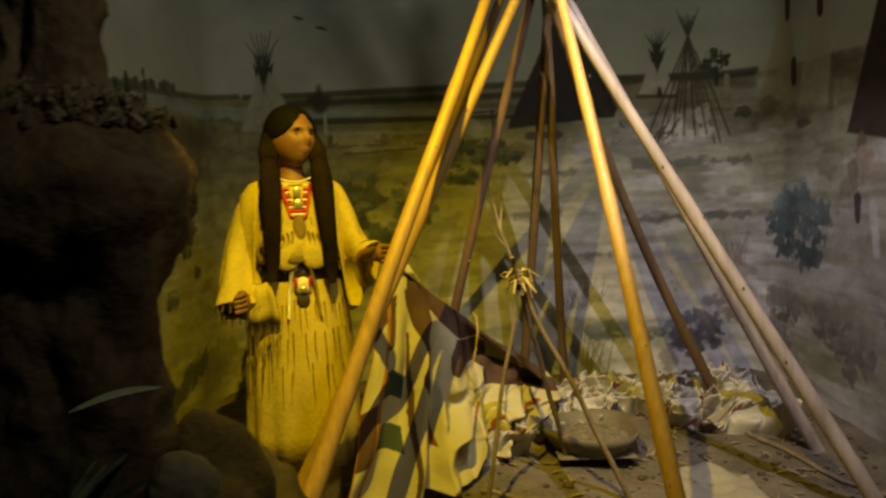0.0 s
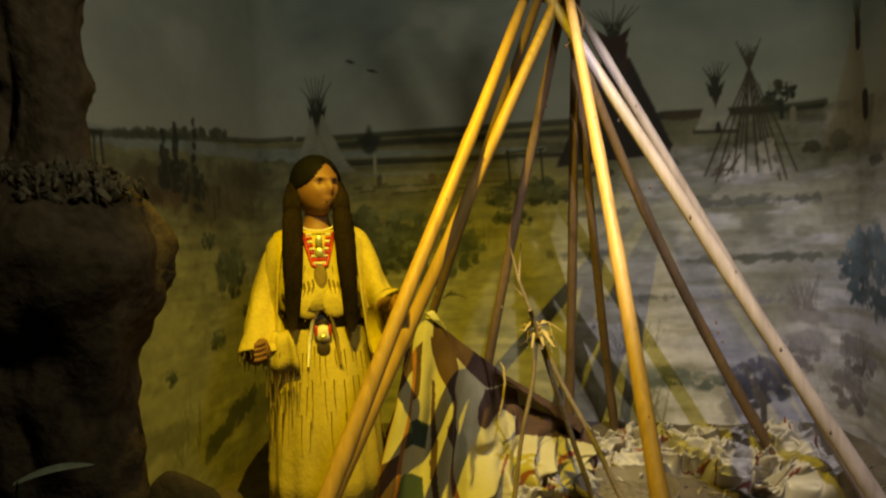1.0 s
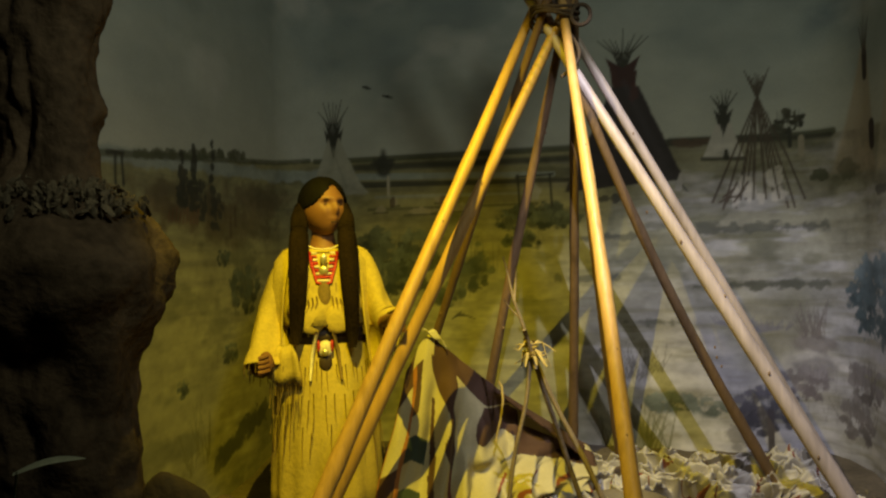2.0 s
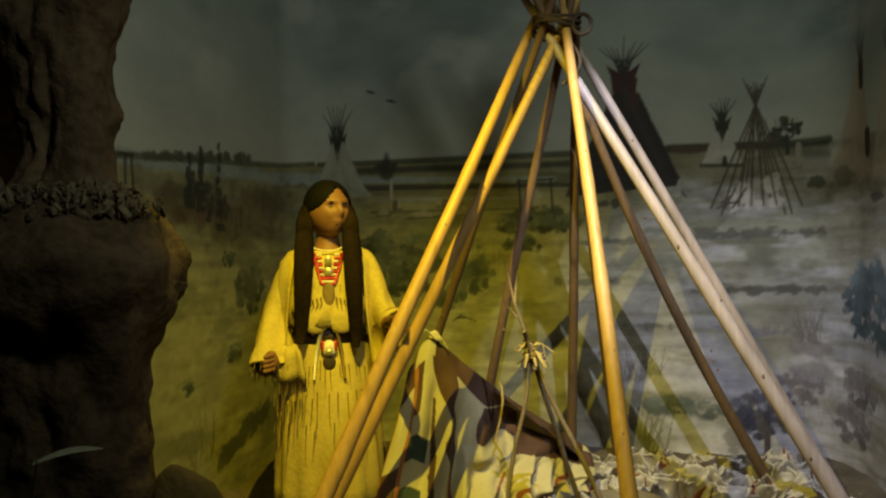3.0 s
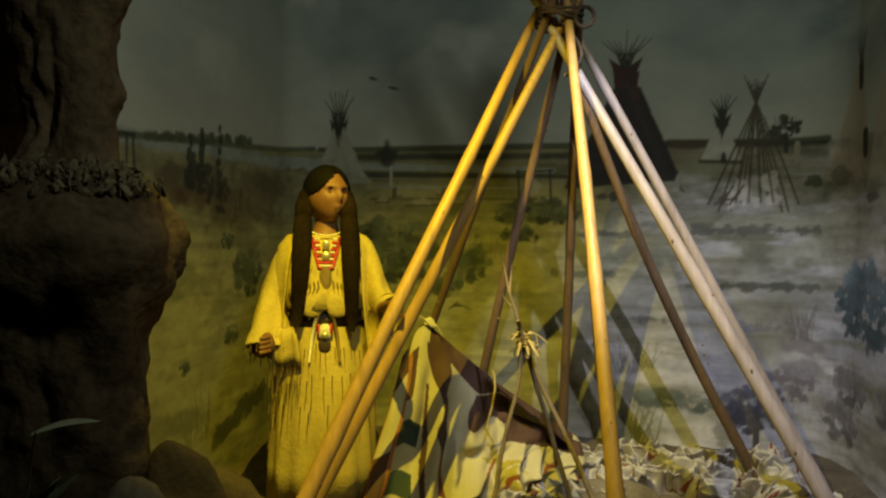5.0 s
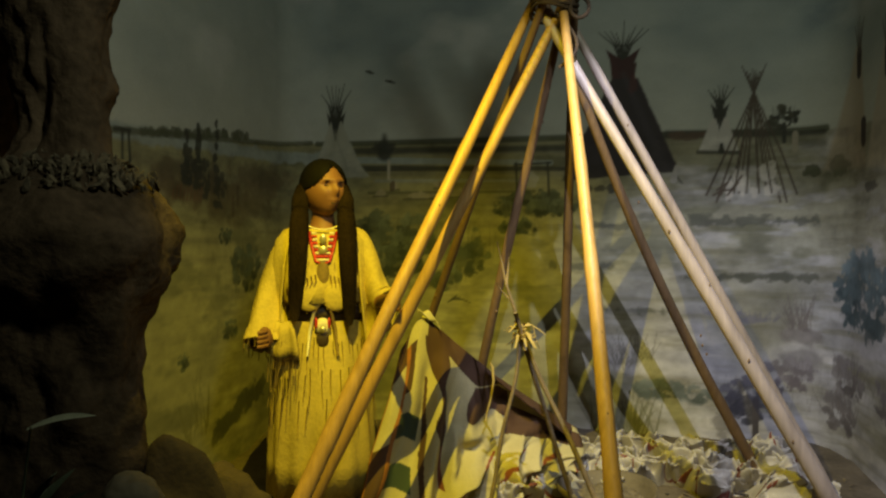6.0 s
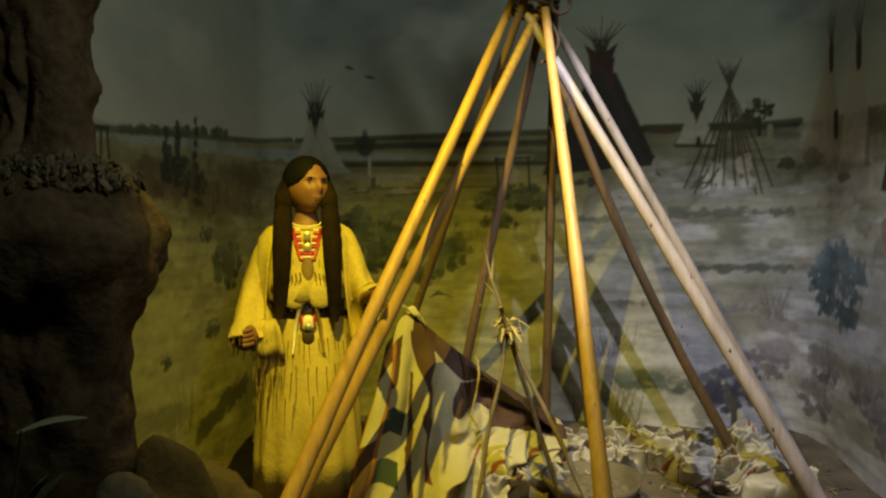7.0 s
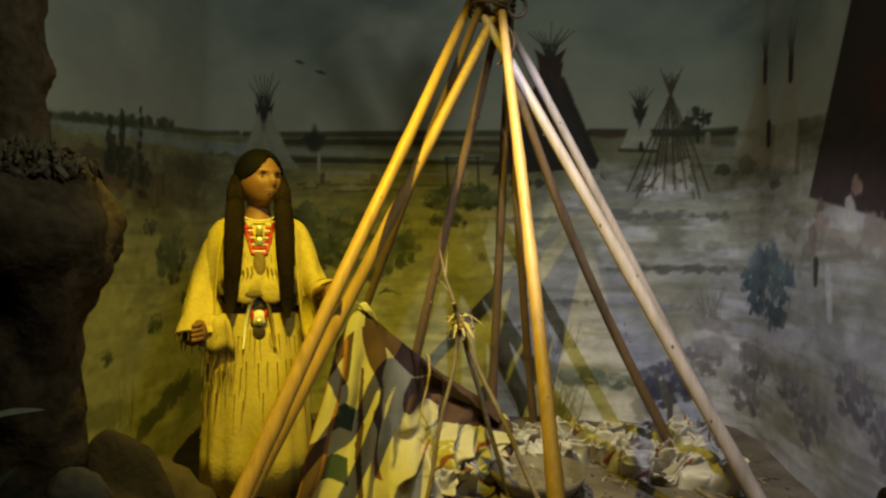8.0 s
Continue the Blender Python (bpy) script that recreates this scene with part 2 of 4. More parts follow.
        if flaps:
            w, h = spread * 0.9, (poletop - top[1]) * 0.42
            self.shape([(top[0] + 0.004, top[1] - 0.08), (top[0] + 0.022, top[1] + 0.02), (top[0] - w, top[1] + h), (top[0] - w * 0.62, top[1])], dark)
            self.shape([(top[0] - 0.004, top[1] - 0.08), (top[0] + w * 0.62, top[1]), (top[0] + w, top[1] + h), (top[0] - 0.022, top[1] + 0.02)], dark)


art = Painting(U0, U1, -0.05, TOP, 0.009)
RAG, RAG2, WIDE, STREAK = art.noise(0.08, 0.07, 1, 4), art.noise(0.045, 0.045, 2, 3), art.noise(0.9, 0.5, 3, 4), art.noise(0.55, 0.05, 5, 4)
# sky, darker and bluer above, with soft cloud
SKYLINE = 2.06 - 0.105 * np.clip(-1.35 - art.U, 0, 3) - 0.06 * np.clip(art.U - 1.95, 0, 3)
up = np.clip((art.Z - SKYLINE) / 1.2, 0, 1)
art.col[...] = np.array((0.56, 0.57, 0.50)) * (1 - up[..., None]) + np.array((0.33, 0.39, 0.38)) * up[..., None]
art.lay((WIDE - 0.45) * 2.2 * np.clip(up * 2, 0, 1), (0.20, 0.25, 0.265))
art.lay(np.clip((art.noise(0.5, 0.35, 8, 4) - 0.55) * 2.5, 0, 0.6), (0.62, 0.62, 0.58))
# plain: lamp tints put into the paint, warm sage left, pale violet right
east = np.clip((art.U - 0.15) / 1.1, 0, 1)[..., None]
plain = np.array((0.34, 0.315, 0.165)) * (1 - east) + np.array((0.36, 0.34, 0.25)) * east
low = np.clip((1.45 - art.Z) / 0.8, 0, 1)[..., None] * east
plain = plain * (1 - low) + np.array((0.46, 0.45, 0.52)) * low
patch = np.clip((art.noise(0.5, 0.22, 31, 3) - 0.42) * 3, 0, 1)[..., None] * low * 0.55
plain = plain * (1 - patch) + np.array((0.30, 0.28, 0.33)) * patch
pale_violet = np.clip((art.noise(0.35, 0.16, 37, 4) - 0.50) * 3.5, 0, 1)[..., None] * low * 0.8
plain = plain * (1 - pale_violet) + np.array((0.68, 0.67, 0.74)) * pale_violet
ground = np.clip((SKYLINE - art.Z + (RAG - 0.5) * 0.03) / 0.012, 0, 1)
art.col = art.col * (1 - ground[..., None]) + plain * ground[..., None]
art.lay(ground * np.clip((STREAK - 0.50) * 3.0, 0, 0.55), (0.20, 0.185, 0.11))
art.lay(ground * np.clip((art.noise(0.4, 0.09, 11, 4) - 0.54) * 4.0, 0, 0.6) * east[..., 0], (0.60, 0.57, 0.58))
art.lay(ground * np.clip((WIDE - 0.52) * 3.5, 0, 0.6), (0.19, 0.18, 0.10))
art.lay(ground * np.clip((art.noise(0.30, 0.14, 43, 4) - 0.56) * 5.0, 0, 0.55) * (1 - low[..., 0]), (0.13, 0.13, 0.07))
# far shore, lake and bands of land
DARK, OLIVE, TAN, WATER = (0.05, 0.05, 0.038), (0.10, 0.105, 0.06), (0.30, 0.25, 0.16), (0.36, 0.40, 0.38)
art.shape([(-4.0, 1.79), (-1.0, 1.93), (-1.0, 2.0), (-4.0, 1.865)], WATER, 0.9, 0.02, RAG, 0.05)
art.stroke(-3.4, 1.845, -1.35, 2.055, 0.016, OLIVE, alpha=0.8)
art.stroke(-1.3, 2.05, 1.95, 2.06, 0.018, OLIVE, 0.022, 0.9, 0.012)
art.stroke(-1.0, 2.0, 0.5, 1.99, 0.022, DARK, 0.02, 0.8, 0.02)
art.stroke(-1.0, 1.94, 0.3, 1.90, 0.022, WATER, 0.016, 0.9)
art.stroke(-1.0, 1.885, 0.4, 1.86, 0.020, DARK, 0.014, 0.85)
art.stroke(-0.85, 1.80, 0.1, 1.79, 0.012, (0.34, 0.35, 0.31), 0.010, 0.8)
art.stroke(-0.9, 1.72, 0.2, 1.72, 0.010, OLIVE, 0.008, 0.7)
for _k in range(22):
    art.blob(-3.05 + 0.045 * _k + art.rng.normal(0, 0.01), 1.885 + 0.006 * _k, 0.04, 0.03, OLIVE, RAG2, 0.8)
# brown rise behind the left shore
art.blob(-2.65, 1.66, 0.55, 0.11, (0.15, 0.105, 0.06), RAG, 0.85, 0.5)
art.blob(-2.20, 1.60, 0.65, 0.12, (0.15, 0.115, 0.06), RAG, 0.75, 0.5)
art.blob(-1.95, 1.79, 0.55, 0.09, (0.17, 0.135, 0.075), RAG, 0.8, 0.5)
art.blob(-2.75, 1.74, 0.40, 0.07, (0.14, 0.11, 0.06), RAG, 0.8, 0.5)
art.blob(-2.0, 1.70, 0.4, 0.08, (0.22, 0.17, 0.09), RAG, 0.7, 0.5)
# posts, drying frame and a leafless clump on the left shore
for _u, _a, _b in ((-2.73, 1.93, 1.70), (-2.62, 1.97, 1.68), (-2.45, 2.02, 1.60)):
    for _k in range(8):
        _z = _a + (_b - _a) * _k / 7
        art.blob(_u + 0.008 * math.sin(_k * 1.7), _z, 0.020 + 0.003 * _k, 0.030, DARK, RAG2, 0.9)
art.bush(-2.70, 1.76, 0.07, 0.09, DARK, (0.09, 0.08, 0.055), 26)
art.bush(-2.56, 1.72, 0.05, 0.10, DARK, (0.09, 0.08, 0.055), 20)
art.bush(-2.42, 1.68, 0.06, 0.10, DARK, (0.10, 0.085, 0.055), 22)
art.stroke(-3.25, 1.865, -3.15, 1.875, 0.010, DARK)
art.stroke(-3.20, 1.87, -3.20, 1.73, 0.008, DARK)
art.stroke(-3.16, 1.87, -3.15, 1.74, 0.008, DARK)
for _k in range(9):
    art.stroke(-2.84 + 0.03 * _k, 1.60, -2.83 + 0.03 * _k, 1.645 + 0.012 * (_k % 3), 0.006, (0.22, 0.10, 0.06), alpha=0.7)
for _u, _z in ((-2.27, 1.60), (-2.22, 1.66)):
    art.stroke(_u, _z - 0.06, _u, _z + 0.04, 0.012, (0.12, 0.08, 0.05), alpha=0.7)
# pale lodge by the water, with a dark tree and a post
art.lodge((-1.143, 2.13), (-1.29, 1.88), (-0.90, 1.83), (0.50, 0.49, 0.40), DARK, DARK, 2.46, 0.085)
art.shape([(-1.34, 1.84), (-0.92, 1.82), (-1.095, 2.20), (-1.185, 2.20)], (0.48, 0.47, 0.385), 0.95, 0.012, RAG2, 0.012)
art.shape([(-1.143, 2.06), (-1.072, 2.33), (-1.125, 2.24), (-1.146, 2.20)], DARK)
art.shape([(-1.143, 2.06), (-1.140, 2.20), (-1.161, 2.24), (-1.214, 2.33)], DARK)
art.stroke(-1.14, 2.12, -1.05, 1.87, 0.006, (0.36, 0.35, 0.28), alpha=0.6)
art.stroke(-1.14, 2.12, -1.20, 1.90, 0.02, (0.38, 0.37, 0.29), 0.05, 0.5, 0.04)
art.stroke(-0.794, 1.98, -0.794, 2.10, 0.05, DARK, 0.012, 0.9, 0.03)
art.blob(-0.80, 2.02, 0.10, 0.035, DARK, RAG2, 0.9)
art.stroke(-0.763, 1.93, -0.763, 1.81, 0.009, (0.55, 0.50, 0.40))
for _u, _z, _w in ((-0.82, 1.72, 0.05), (-0.55, 1.70, 0.11), (-0.30, 1.71, 0.10), (-0.72, 1.76, 0.03), (-0.42, 1.77, 0.035)):
    art.blob(_u, _z, _w, 0.025, (0.40, 0.35, 0.26), RAG2, 0.8)
    art.stroke(_u - _w, _z - 0.025, _u + _w, _z - 0.022, 0.006, DARK, alpha=0.7)
art.blob(-0.74, 1.76, 0.022, 0.04, (0.10, 0.07, 0.05), RAG2, 0.85)
art.blob(-0.40, 1.76, 0.025, 0.045, (0.20, 0.14, 0.09), RAG2, 0.85)
# birds
for _u, _z, _s in ((-0.897, 2.524, 0.026), (-0.755, 2.455, 0.032)):
    art.stroke(_u - _s, _z + 0.008, _u, _z, 0.006, DARK, 0.009)
    art.stroke(_u, _z, _u + _s, _z - 0.010, 0.009, DARK, 0.004)
# sagebrush on the plain
for _u, _z, _a, _b in ((-2.35, 1.42, 0.07, 0.05), (-2.12, 1.24, 0.17, 0.13), (-2.30, 0.90, 0.08, 0.06), (-0.86, 1.50, 0.13, 0.08), (-0.62, 1.42, 0.20, 0.14),
                       (-0.72, 1.30, 0.22, 0.13), (-0.22, 1.34, 0.13, 0.16), (-0.40, 1.16, 0.15, 0.07), (0.20, 1.68, 0.15, 0.055), (0.30, 1.61, 0.15, 0.05), (0.10, 1.50, 0.12, 0.05), (0.02, 1.62, 0.07, 0.08),
                       (-1.95, 1.02, 0.05, 0.04), (-2.75, 0.80, 0.06, 0.04), (-1.3, 1.35, 0.10, 0.06)):
    art.blob(_u, _z - _b * 0.2, _a, _b * 0.8, (0.055, 0.065, 0.040), RAG, 0.8, 0.45, 1.7)
    art.bush(_u, _z, _a, _b, (0.028, 0.036, 0.024), (0.15, 0.17, 0.12), int(14 + 90 * _a))
art.blob(0.17, 1.80, 0.06, 0.06, (0.42, 0.40, 0.34), RAG2, 0.8)
for _u in (0.08, 0.28):
    art.stroke(_u, 1.90, _u + 0.01, 1.70, 0.007, DARK)
art.stroke(0.07, 1.89, 0.30, 1.90, 0.006, DARK)
for _k in range(5):
    art.stroke(-0.36 + 0.012 * _k, 1.0 + 0.01 * _k, -0.30 + 0.022 * _k, 1.05 - 0.012 * _k, 0.004, DARK, 0.002)
# tufts low on the left
for _u, _z, _h in ((-2.62, 0.42, 0.30), (-2.55, 0.40, 0.26), (-2.70, 0.38, 0.20)):
    art.grass(_u, _z, 0.02, _h, 7, (0.14, 0.13, 0.05))
for _k in range(14):
    art.blob(-2.45 + 0.04 * _k, 0.36 + 0.012 * _k, 0.06, 0.07, (0.07, 0.07, 0.035), RAG2, 0.85)
# great dark lodge
art.lodge((0.735, 2.49), (0.37, 1.78), (1.05, 1.84), (0.050, 0.040, 0.042), (0.075, 0.035, 0.032), DARK, 2.74, 0.115, True, 9)
art.shape([(0.675, 2.36), (0.80, 2.36), (0.828, 2.57), (0.77, 2.50), (0.70, 2.49)], (0.075, 0.036, 0.033))
art.shape([(0.675, 2.36), (0.72, 2.40), (0.70, 2.50), (0.655, 2.55)], (0.085, 0.038, 0.034))
art.shape([(0.37, 1.79), (1.074, 1.832), (0.828, 2.41), (0.668, 2.41)], (0.052, 0.042, 0.044), 1.0, 0.012, RAG2, 0.012)
art.stroke(0.74, 2.44, 0.98, 1.86, 0.012, (0.085, 0.075, 0.08), 0.03, 0.5, 0.03)
art.blob(0.80, 2.36, 0.035, 0.07, (0.13, 0.045, 0.04), RAG2, 0.5)
art.stroke(1.03, 1.84, 1.09, 1.76, 0.008, DARK, 0.004)
art.stroke(1.06, 1.86, 1.04, 1.78, 0.014, (0.45, 0.42, 0.38), 0.02)
for _u in (0.60, 0.68, 0.52):
    art.blob(_u, 1.735, 0.04, 0.03, (0.06, 0.055, 0.05), RAG2, 0.8)
# white lodge, bare pole frame, round tree
art.stroke(1.0, 2.06, 1.93, 2.04, 0.024, DARK, 0.018, 0.8, 0.02)
art.blob(1.11, 2.05, 0.12, 0.03, (0.14, 0.09, 0.06), RAG2, 0.8)
art.stroke(1.60, 2.02, 1.93, 1.98, 0.03, OLIVE, 0.025, 0.6, 0.03)
art.lodge((1.302, 2.14), (1.185, 1.955), (1.405, 1.945), (0.58, 0.55, 0.50), DARK, DARK, 2.36, 0.055)
art.shape([(1.185, 1.955), (1.41, 1.945), (1.345, 2.15), (1.262, 2.15)], (0.58, 0.55, 0.50), 1.0, 0.010, RAG2, 0.010)
art.shape([(1.302, 2.08), (1.356, 2.23), (1.318, 2.20), (1.300, 2.17)], DARK)
art.shape([(1.302, 2.08), (1.304, 2.17), (1.286, 2.20), (1.250, 2.24)], DARK)
art.stroke(1.18, 1.948, 1.41, 1.940, 0.012, DARK, alpha=0.8)
art.stroke(1.314, 1.95, 1.314, 1.99, 0.018, DARK, 0.010)
art.bush(1.668, 2.14, 0.095, 0.065, (0.035, 0.035, 0.025), (0.11, 0.105, 0.07), 40)
art.blob(1.60, 2.10, 0.05, 0.04, (0.075, 0.075, 0.05), RAG2, 0.9)
art.stroke(1.665, 2.10, 1.665, 2.0, 0.014, DARK)
art.stroke(1.74, 2.04, 1.74, 1.95, 0.020, (0.42, 0.37, 0.28))
for _k in range(10):
    _s = _k / 9 - 0.5 + art.rng.normal(0, 0.02)
    art.stroke(1.492 + _s * 0.03, 2.26, 1.492 + _s * 0.50, 1.69 + 0.05 * math.cos(_s * 9), 0.0045, (0.10, 0.075, 0.055), 0.007)
    art.stroke(1.492 + _s * 0.03, 2.26, 1.492 - _s * 0.13, 2.44 + art.rng.uniform(-0.04, 0.03), 0.0065, (0.10, 0.08, 0.06), 0.003)
for _u, _z, _w in ((1.41, 1.80, 0.04), (1.44, 1.74, 0.05), (1.57, 1.82, 0.05), (1.60, 1.72, 0.05), (1.36, 1.72, 0.03), (1.50, 1.70, 0.03)):
    art.blob(_u, _z, _w, 0.06, (0.66, 0.61, 0.54), RAG2, 0.95)
for _k in range(6):
    art.stroke(1.27 + 0.02 * _k, 1.685 + 0.03 * (_k % 2), 1.33 + 0.02 * _k, 1.72 + 0.04 * (_k % 3), 0.006, (0.10, 0.07, 0.05))
for _k in range(4):
    art.stroke(1.492 + (_k - 1.5) * 0.07, 1.70, 1.492 + (_k - 1.5) * 0.012, 2.22, 0.006, (0.11, 0.085, 0.06), 0.004)
art.blob(1.86, 1.82, 0.07, 0.04, OLIVE, RAG2, 0.9)
# long shadows of grass on the pale ground, tufts and shrubs
GREY, VIOLET = (0.10, 0.10, 0.075), (0.20, 0.19, 0.22)
for _a, _b, _z, _w in ((1.14, 1.92, 1.53, 0.028), (0.45, 0.80, 1.50, 0.02), (1.10, 1.7, 1.19, 0.018), (0.3, 0.7, 1.25, 0.016), (1.3, 1.9, 1.20, 0.02), (0.6, 1.1, 0.98, 0.015)):
    art.shape([(_a, _z - _w), (_b, _z - _w * 0.8), (_b, _z + _w * 0.8), (_a, _z + _w)], GREY, 0.85, 0.02, RAG2, 0.07)
for _u, _z, _n in ((1.46, 0.93, 24), (1.52, 0.94, 18), (1.34, 0.97, 12)):
    art.blob(_u, _z, 0.10, 0.022, VIOLET, RAG2, 0.8)
    art.grass(_u, _z, 0.05, 0.05, _n, VIOLET)
art.grass(1.79, 0.90, 0.05, 0.20, 40, (0.20, 0.17, 0.16))
art.blob(1.80, 0.86, 0.16, 0.06, (0.22, 0.19, 0.19), RAG, 0.7, 0.4)
art.blob(1.78, 0.70, 0.20, 0.12, (0.19, 0.175, 0.20), RAG, 0.6, 0.5)
art.grass(0.80, 0.62, 0.06, 0.22, 40, (0.16, 0.15, 0.13))
art.bush(0.98, 0.50, 0.15, 0.05, (0.07, 0.085, 0.08), (0.21, 0.24, 0.23), 46)
art.bush(1.20, 0.47, 0.12, 0.05, (0.07, 0.085, 0.08), (0.20, 0.22, 0.22), 34)
art.blob(1.05, 0.36, 0.26, 0.08, (0.60, 0.59, 0.62), RAG, 0.7, 0.5)
art.blob(1.0, 0.62, 0.30, 0.06, (0.62, 0.60, 0.63), RAG, 0.6, 0.5)
art.bush(1.50, 0.46, 0.17, 0.13, (0.045, 0.042, 0.055), (0.15, 0.14, 0.18), 60)
art.bush(1.74, 0.62, 0.16, 0.10, (0.12, 0.10, 0.12), (0.26, 0.24, 0.28), 40)
art.stroke(1.52, 0.2, 1.52, 0.45, 0.02, (0.07, 0.06, 0.07))
art.blob(1.34, 0.30, 0.06, 0.09, (0.10, 0.09, 0.09), RAG2, 0.6)
art.blob(0.45, 0.80, 0.22, 0.05, (0.50, 0.48, 0.50), RAG, 0.7, 0.5)
art.grass(0.75, 0.18, 0.10, 0.28, 30, (0.11, 0.11, 0.05), 0.007)
art.blob(0.74, 0.30, 0.12, 0.10, (0.12, 0.12, 0.07), RAG2, 0.7)
# round the right corner: tall pale lodges with dark slits, a near dark lodge and plain daubs before it
art.shape([(1.93, 1.82), (2.36, 1.80), (2.28, 2.46), (2.20, 2.46)], (0.47, 0.39, 0.28), 0.85, 0.03)
art.shape([(2.36, 1.80), (2.75, 1.75), (2.635, 2.40), (2.565, 2.42)], (0.56, 0.50, 0.40), 0.85, 0.03)
for _u, _z, _h in ((2.25, 2.37, 0.055), (2.60, 2.30, 0.055), (2.32, 1.99, 0.05)):
    art.stroke(_u, _z - _h, _u, _z + _h, 0.030, (0.06, 0.04, 0.035), 0.034)
for _u, _z in ((2.25, 2.43), (2.60, 2.36)):
    for _k in range(5):
        art.stroke(_u + 0.006 * (_k - 2), _z, _u + 0.030 * (_k - 2), _z + 0.15 + 0.02 * (_k % 3), 0.010, (0.10, 0.075, 0.06), 0.004, 0.8)
art.stroke(2.70, 1.75, 2.72, 2.0, 0.03, (0.15, 0.11, 0.08), 0.02, 0.6, 0.02)
art.blob(2.40, 1.70, 0.10, 0.03, (0.10, 0.09, 0.07), RAG2, 0.85)
art.blob(2.05, 1.84, 0.12, 0.06, OLIVE, RAG2, 0.6)
art.shape([(2.84, 1.60), (3.9, 1.40), (3.9, 3.4), (3.62, 3.4)], (0.052, 0.030, 0.026), 1.0, 0.015)
art.blob(3.45, 2.05, 0.16, 0.12, (0.10, 0.03, 0.025), RAG, 0.6, 0.5)
for _u, _z, _w, _h, _c in ((3.24, 1.53, 0.05, 0.06, (0.44, 0.40, 0.35)), (3.28, 1.62, 0.05, 0.05, (0.30, 0.20, 0.15)), (2.98, 1.47, 0.09, 0.08, (0.34, 0.25, 0.19)), (2.97, 1.55, 0.05, 0.04, (0.20, 0.13, 0.10)),
                           (3.10, 1.42, 0.10, 0.04, (0.34, 0.28, 0.22)), (3.42, 1.42, 0.10, 0.08, (0.30, 0.24, 0.20)), (2.90, 1.42, 0.05, 0.10, (0.22, 0.16, 0.13))):
    art.blob(_u, _z, _w, _h, _c, RAG2, 0.9, 0.3, 1.2)
art.shape([(2.95, 1.36), (3.7, 1.22), (3.7, 1.30), (2.95, 1.42)], (0.22, 0.18, 0.15), 0.8, 0.03, RAG2, 0.1)
art.stroke(2.93, 1.28, 2.93, 1.18, 0.03, (0.06, 0.05, 0.05), 0.02)
art.stroke(3.05, 1.24, 3.08, 1.03, 0.03, (0.55, 0.53, 0.52), 0.025, 0.8, 0.02)
art.bush(2.36, 1.13, 0.30, 0.20, (0.055, 0.08, 0.09), (0.17, 0.22, 0.24), 90)
for _u, _z in ((2.68, 0.62), (3.30, 0.74), (2.2, 0.66), (2.9, 0.5), (3.6, 0.6), (2.1, 0.45)):
    art.bush(_u, _z, 0.17, 0.11, (0.12, 0.105, 0.11), (0.27, 0.25, 0.27), 36)
    art.grass(_u, _z, 0.08, 0.14, 14, (0.16, 0.14, 0.14))

MOTTLE = art.noise(0.16, 0.07, 21, 4)
art.col *= (1 + (0.12 + 0.55 * ground) * (MOTTLE - 0.5) + (0.05 + 0.32 * ground) * (RAG2 - 0.5))[..., None]
nu, nz = art.U.shape
plan = np.array([wall_at(u) for u in art.u])
co = np.empty((nu, nz, 3))
co[..., 0], co[..., 1], co[..., 2] = plan[:, None, 0], plan[:, None, 1], art.Z
idx = np.arange(nu * nz).reshape(nu, nz)
quads = np.stack([idx[:-1, :-1], idx[1:, :-1], idx[1:, 1:], idx[:-1, 1:]], -1).reshape(-1, 4)
me = bpy.data.meshes.new("wall_mural")
me.vertices.add(nu * nz)
me.vertices.foreach_set("co", co.ravel())
me.loops.add(quads.size)
me.loops.foreach_set("vertex_index", quads.ravel().astype(np.int32))
me.polygons.add(len(quads))
me.polygons.foreach_set("loop_start", np.arange(0, quads.size, 4, dtype=np.int32))
me.update(calc_edges=True)
layer = me.color_attributes.new("paint", "FLOAT_COLOR", "POINT")
layer.data.foreach_set("color", np.concatenate([np.clip(art.col, 0.01, 0.9), np.ones((nu, nz, 1))], -1).astype(np.float32).ravel())
me.materials.append(MURAL)
me.shade_smooth()
tagged(new("wall_mural", me), "curved back wall painted with a camp of tents on a plain", "mural wall", kind="structure")


# ---- the room round it ----
def room_slab(name, lo, hi, label, category, mat=GALLERY):
    bm = bmesh.new()
    slab(bm, lo, hi)
    return tagged(mesh_object(name, bm, mat, smooth=False), label, category, kind="structure")


room_slab("wall_north", (-1.9, 4.32, -0.5), (2.4, 4.5, 3.6), "backing wall behind the painted scene", "wall")
room_slab("wall_west", (-1.6, 1.7, -0.5), (-1.45, 4.32, 3.6), "side wall behind the painted scene", "wall")
room_slab("wall_east", (1.98, 1.4, -0.5), (2.15, 4.32, 3.6), "side wall behind the painted scene", "wall")
room_slab("wall_gallery_west", (-3.2, -3.0, -0.5), (-3.0, 4.5, 3.6), "dark painted gallery wall", "wall")
room_slab("wall_gallery_east", (3.6, -3.0, -0.5), (3.8, 4.5, 3.6), "dark painted gallery wall", "wall")
room_slab("wall_gallery_south", (-3.2, -3.2, -0.5), (3.8, -3.0, 3.6), "dark painted gallery wall", "wall")
room_slab("ceiling", (-3.2, -3.2, 3.42), (3.8, 4.5, 3.6), "dark painted gallery ceiling", "ceiling")
room_slab("floor", (-3.2, -3.2, -0.5), (3.8, 0.72, -0.15), "dark gallery floor in front of the scene", "floor")
room_slab("plinth", (-3.0, 0.72, -0.5), (3.6, 0.85, 0.10), "dark low front wall of the scene", "plinth")


